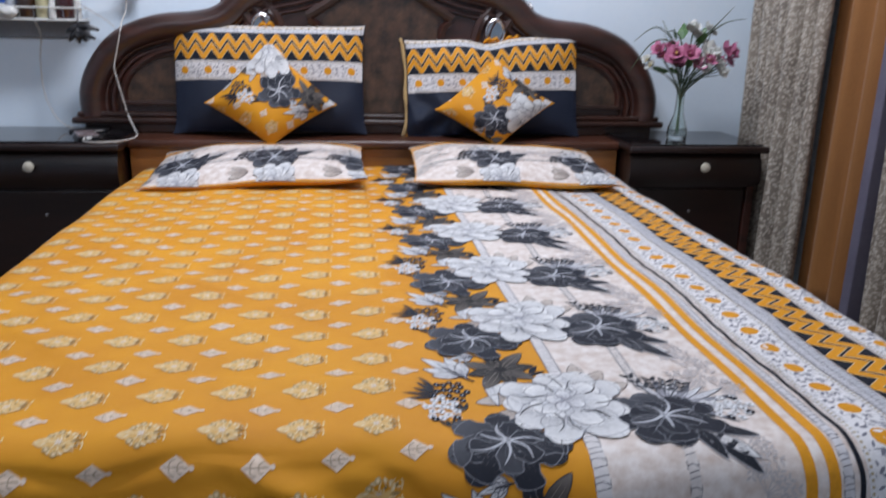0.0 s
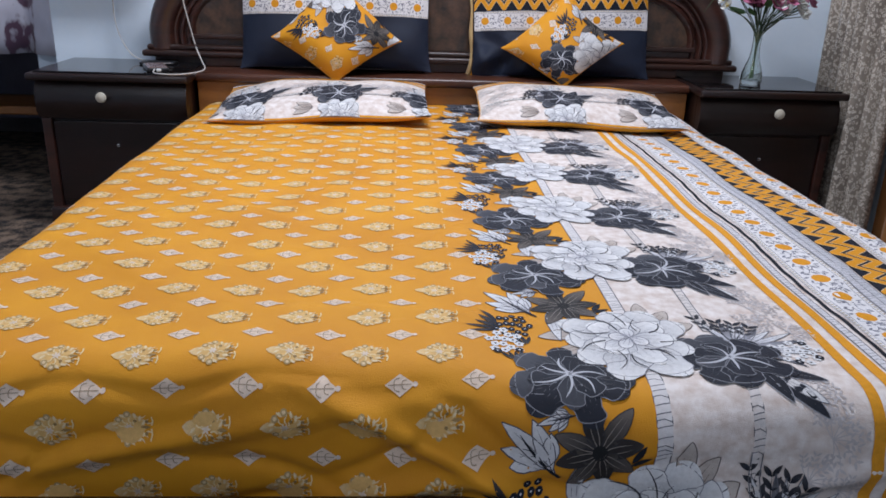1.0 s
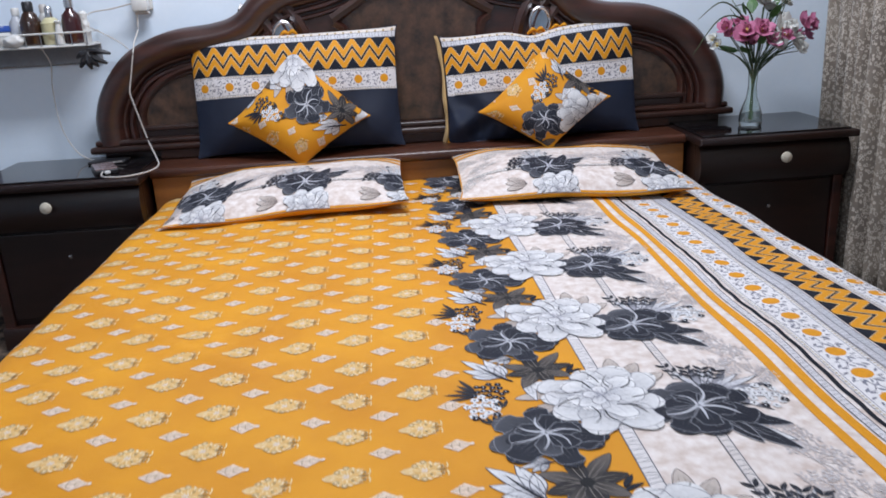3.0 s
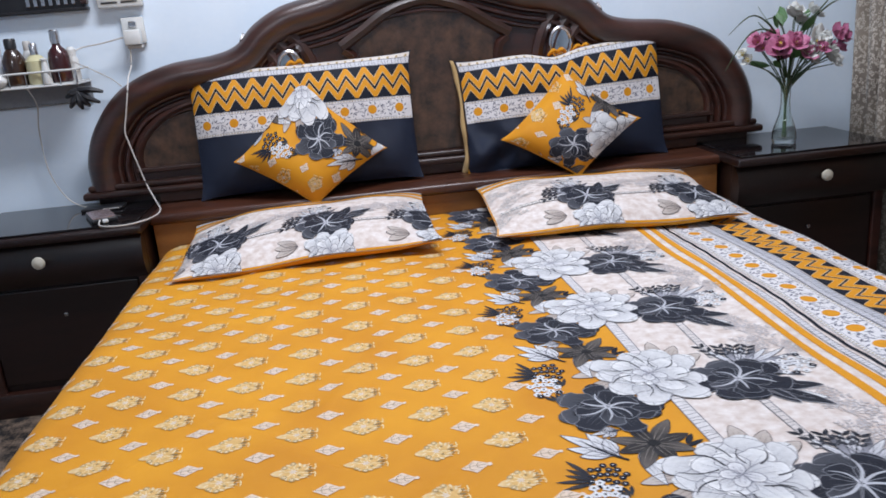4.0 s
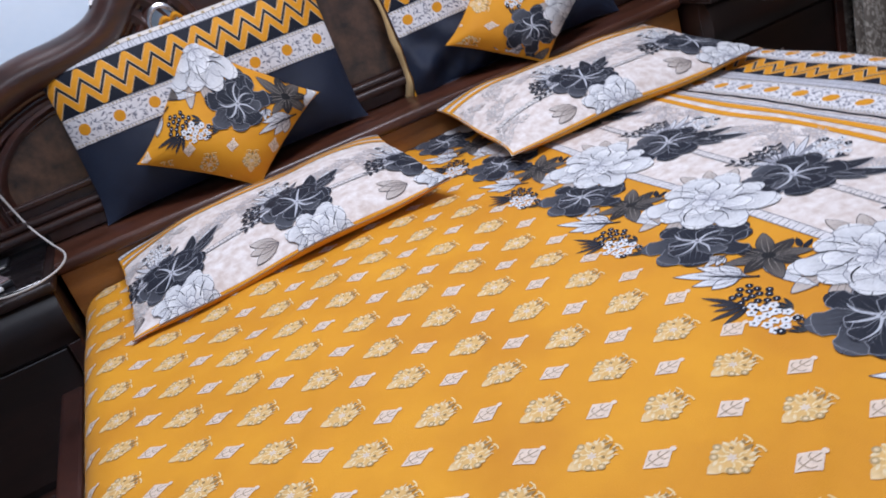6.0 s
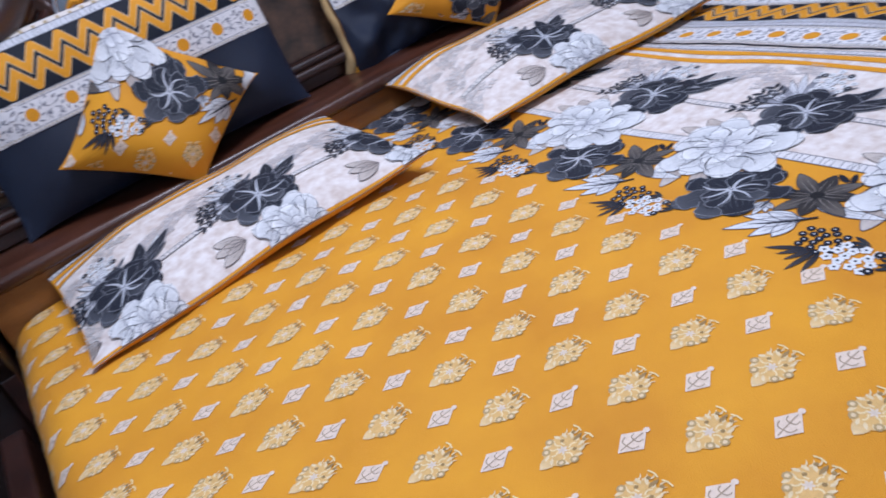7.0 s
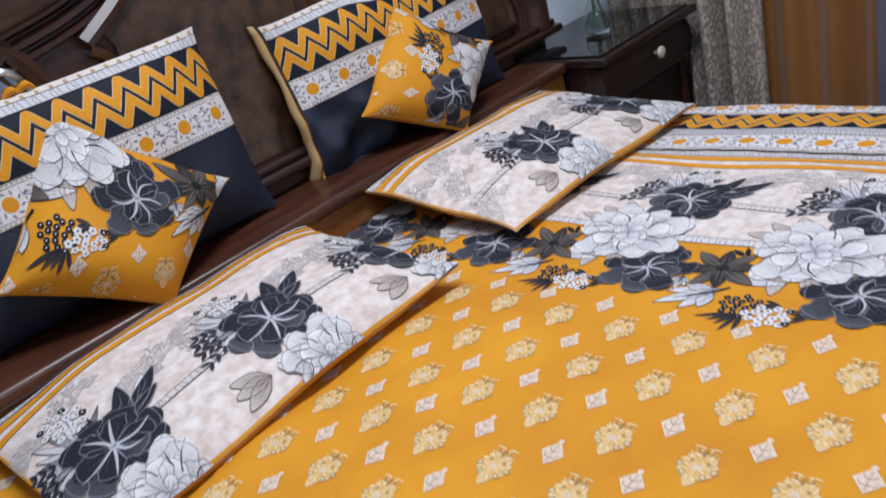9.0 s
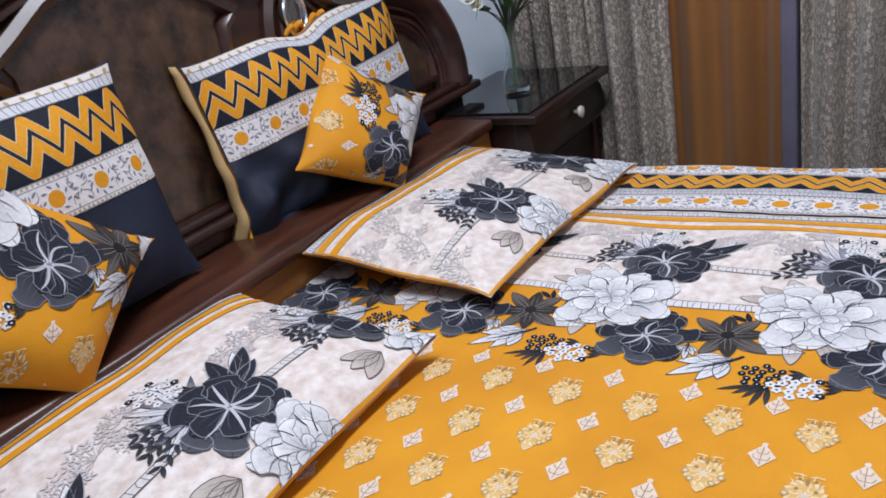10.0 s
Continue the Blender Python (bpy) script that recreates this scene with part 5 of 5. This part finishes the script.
def bottle(name, label, x, y, prof, cap_prof, mat, cap_mat, wide=1.0, tall=1.0):
    ob = thing(name, label, "bottle", (x, y, SHELF_Z))
    part("bottle_body", lathe([(r * wide, z * tall) for r, z in prof], 18), mat, ob, "", True)
    part("cap", lathe([(r * wide, z * tall) for r, z in cap_prof], 14), cap_mat, ob, "", True)
    return ob


M_MAROON = mottled("maroon_liquid_glass", (0.030, 0.004, 0.006), (0.060, 0.010, 0.012), 20, 0.12, 200, 0.02, coat=0.6)
M_AMBER = mottled("dark_brown_glass", (0.020, 0.008, 0.005), (0.050, 0.020, 0.010), 20, 0.15, 200, 0.02, coat=0.6)
M_IVORY = mottled("ivory_yellow_plastic", (0.56, 0.52, 0.30), (0.68, 0.64, 0.42), 20, 0.35, 200, 0.02)
M_BLUE = mottled("blue_packet_foil", (0.015, 0.05, 0.26), (0.04, 0.12, 0.42), 25, 0.3, 200, 0.05)
bottle("maroon_bottle", "maroon glass bottle with a silver cap on the wire shelf", -1.064, -0.060,
       [(0.019, 0), (0.022, 0.005), (0.022, 0.055), (0.019, 0.072), (0.009, 0.084), (0.008, 0.090)], [(0.010, 0.090), (0.010, 0.118), (0.007, 0.122)], M_MAROON, M_CHROME, 1.35, 1.2)
bottle("brown_bottle", "dark brown glass bottle on the wire shelf", -1.190, -0.055,
       [(0.024, 0), (0.027, 0.006), (0.027, 0.060), (0.018, 0.078), (0.012, 0.086)], [(0.014, 0.086), (0.014, 0.106), (0.011, 0.110)], M_AMBER, M_BLACK, 1.15, 1.2)
bottle("perfume_bottle", "pale yellow perfume bottle with a small nozzle", -1.128, -0.060,
       [(0.020, 0), (0.023, 0.006), (0.023, 0.052), (0.015, 0.062), (0.008, 0.066)], [(0.009, 0.066), (0.009, 0.088), (0.006, 0.092)], M_IVORY, M_CHROME, 1.25, 1.25)
bottle("white_jar", "squat white cream jar with a blue lid", -1.285, -0.055,
       [(0.026, 0), (0.029, 0.005), (0.029, 0.040), (0.026, 0.046)], [(0.030, 0.046), (0.030, 0.060), (0.027, 0.064)], M_PLASTIC, M_BLUE)
bottle("white_tube", "slim white tube standing cap down on the shelf", -1.098, -0.085,
       [(0.012, 0), (0.013, 0.004), (0.011, 0.040), (0.006, 0.066)], [(0.010, 0.066), (0.010, 0.070), (0.006, 0.072)], M_PLASTIC, M_PLASTIC)
bottle("clear_bottle", "clear plastic lotion bottle with a white cap", -1.238, -0.035,
       [(0.021, 0), (0.024, 0.006), (0.024, 0.070), (0.014, 0.086), (0.010, 0.092)], [(0.012, 0.092), (0.012, 0.112), (0.009, 0.116)], mottled("milky_plastic", (0.44, 0.47, 0.52), (0.58, 0.60, 0.64), 20, 0.3, 200, 0.02), M_PLASTIC)
bottle("white_bottle", "white shampoo bottle with a grey cap", -1.155, -0.028,
       [(0.016, 0), (0.018, 0.006), (0.018, 0.080), (0.010, 0.096)], [(0.011, 0.096), (0.011, 0.118), (0.008, 0.122)], M_PLASTIC, M_CABLE)
bottle("white_bottle", "white powder bottle with a rounded cap", -1.032, -0.045,
       [(0.014, 0), (0.016, 0.005), (0.016, 0.058), (0.011, 0.070)], [(0.012, 0.070), (0.013, 0.088), (0.007, 0.096)], M_PLASTIC, M_PLASTIC)
tagged(part("blue_packet", boxed(-1.365, -0.075, SHELF_Z, -1.322, -0.040, SHELF_Z + 0.075, 0.005), M_BLUE, None, "", True), "small blue foil packet standing on the wire shelf", "packet")
bm = bmesh.new()
bmesh.ops.create_icosphere(bm, subdivisions=3, radius=0.026)
for v in bm.verts:
    v.co = Vector((v.co.x * 1.25, v.co.y * 0.8, v.co.z * 0.75)) * (1 + 0.22 * noise.noise(v.co * 70)) + Vector((-1.235, -0.090, SHELF_Z + 0.018))
tagged(part("tissue_wad", bm, M_PLASTIC, None, "", True), "crumpled white tissue wad on the wire shelf", "tissue")

# dark clip bunch hung on the shelf's end
bunch = thing("hair_clip", "black plastic hair clips hung on the shelf end", "hair clip", (-1.020, -0.095, 0.905))
for k, (a, b) in enumerate(((-30, 0.065), (20, 0.075), (-60, 0.055), (-85, 0.06), (-120, 0.055), (165, 0.035))):
    r = radians(a)
    part("clip_jaw", tube([(0, 0, 0), (b * 0.5 * math.cos(r), -0.012, -0.010 + b * 0.4 * math.sin(r)), (b * math.cos(r), -0.004, -0.022 + b * 0.5 * math.sin(r))], [0.011, 0.010, 0.004], 7, None, 3), M_BLACK, bunch, "", True)
part("hook_wire", tube([(0.0, 0.0, 0.06), (0.004, -0.006, 0.030), (0.0, 0.0, 0.0)], 0.0014, 6), M_CHROME, bunch, "", True)

# framed panel and switches above the shelf
panel = thing("wall_frame", "dark framed picture with a grey ribbed inner edge", "picture frame", (-1.20, BY, 1.125))
part("backing", boxed(-0.20, -0.012, 0.004, 0.21, -0.001, 0.40), M_BLACK, panel)
part("frame_bar", boxed(-0.215, -0.030, 0.0, 0.225, -0.002, 0.010, 0.003), M_BLACK, panel)
part("frame_bar", boxed(-0.215, -0.030, 0.386, 0.225, -0.002, 0.404, 0.004), M_WOOD_X, panel)
for x in (-0.215, 0.207):
    part("frame_bar", boxed(x, -0.030, 0.018, x + 0.018, -0.002, 0.386, 0.004), M_WOOD, panel)
for k in range(7):
    part("rib", boxed(0.055 + 0.021 * k, -0.022, 0.019, 0.066 + 0.021 * k, -0.012, 0.385, 0.002), M_CHROME, panel)

board = thing("switch_board", "white plastic switch board with rocker switches", "switch", (-0.885, BY, 1.125))
part("board_plate", boxed(-0.062, -0.032, 0.0, 0.065, -0.001, 0.10, 0.005), M_PLASTIC, board, "", True)
for k in range(2):
    part("rocker", boxed(-0.048 + 0.056 * k, -0.038, 0.016, -0.006 + 0.056 * k, -0.031, 0.050, 0.004), M_PLASTIC, board, "", True)
    # Black strip below each rocker stands in for its shadow.
    part("rocker_shade_strip", boxed(-0.050 + 0.056 * k, -0.0335, 0.012, -0.004 + 0.056 * k, -0.0315, 0.0155), M_BLACK, board)
tagged(board, kind="")
sock = thing("socket", "white wall socket with a plugged-in adapter", "socket", (-0.862, BY, 1.02))
part("socket_plate", boxed(-0.032, -0.016, 0.0, 0.032, -0.001, 0.075, 0.004), M_PLASTIC, sock, "", True)
part("adapter", boxed(-0.024, -0.052, -0.004, 0.024, -0.016, 0.040, 0.006), M_PLASTIC, sock, "white adapter", True)
part("prong_cover", boxed(-0.010, -0.026, 0.046, 0.012, -0.016, 0.064, 0.003), M_CHROME, sock)
part("adapter_foot", boxed(-0.020, -0.040, -0.014, 0.024, -0.018, -0.004, 0.003), M_CABLE, sock)

tagged(part("charging_cable", tube([(-0.876, -0.005, 1.008), (-0.880, -0.012, 0.96), (-0.884, -0.060, 0.925), (-0.886, -0.092, 0.885), (-0.902, -0.094, 0.82), (-0.913, -0.094, 0.775), (-0.909, -0.094, 0.745), (-0.898, -0.094, 0.69), (-0.880, -0.098, 0.615), (-0.850, -0.150, 0.574),
     (-0.822, -0.235, 0.560), (-0.832, -0.320, 0.559), (-0.880, -0.365, 0.558), (-0.935, -0.362, 0.558), (-0.965, -0.330, 0.558), (-0.972, -0.285, 0.564)], 0.0024, 8), M_CABLE, None, "", True), "pale white charging cable hanging over the headboard", "cable")
tagged(part("thin_wire", tube([(-1.146, -0.120, 0.922), (-1.152, -0.060, 0.87), (-1.180, -0.012, 0.79), (-1.178, -0.010, 0.67), (-1.135, -0.030, 0.585), (-1.060, -0.090, 0.560), (-1.000, -0.130, 0.560), (-0.955, -0.160, 0.566)], 0.0019, 6), M_CABLE, None, "", True), "thin grey wire hanging from the shelf to the nightstand", "cable")
tagged(part("adapter_lead", tube([(-0.885, -0.022, 1.040), (-0.95, -0.020, 1.028), (-1.01, -0.030, 1.020), (-1.028, -0.060, 1.000), (-1.020, -0.080, 0.975)], 0.0022, 6), M_CABLE, None, "", True), "short grey lead from the socket to the shelf", "cable")
tagged(part("loose_wire", tube([(-1.020, -0.080, 0.985), (-0.985, -0.030, 0.955), (-0.945, -0.008, 0.925), (-0.92, -0.006, 0.90)], 0.0016, 6), M_CABLE, None, "", True), "thin loose wire slanting down the wall", "cable")

phone = thing("power_bank", "small pinkish power bank with a shiny face, charging", "power bank", (-0.985, -0.235, 0.554), turn=24)
part("case", boxed(-0.034, -0.062, 0.0, 0.034, 0.062, 0.013, 0.004, 3), M_BLACK, phone, "", True)
part("face", boxed(-0.031, -0.058, 0.013, 0.031, 0.058, 0.0155, 0.002), mottled("rose_metal", (0.34, 0.26, 0.27), (0.48, 0.38, 0.39), 30, 0.25, 200, 0.02, metal=0.6), phone, "rose-coloured shiny face")
part("plug", boxed(-0.008, -0.078, 0.002, 0.008, -0.062, 0.011, 0.003), M_PLASTIC, phone, "white plug", True)
part("plug", boxed(0.020, 0.062, 0.002, 0.034, 0.084, 0.011, 0.003), M_PLASTIC, phone, "white plug", True)
tagged(part("mobile_phone", boxed(-1.075, -0.125, 0.554, -0.955, -0.060, 0.563, 0.004, 3), M_BLACK, None, "", True), "black mobile phone lying on the nightstand", "phone")
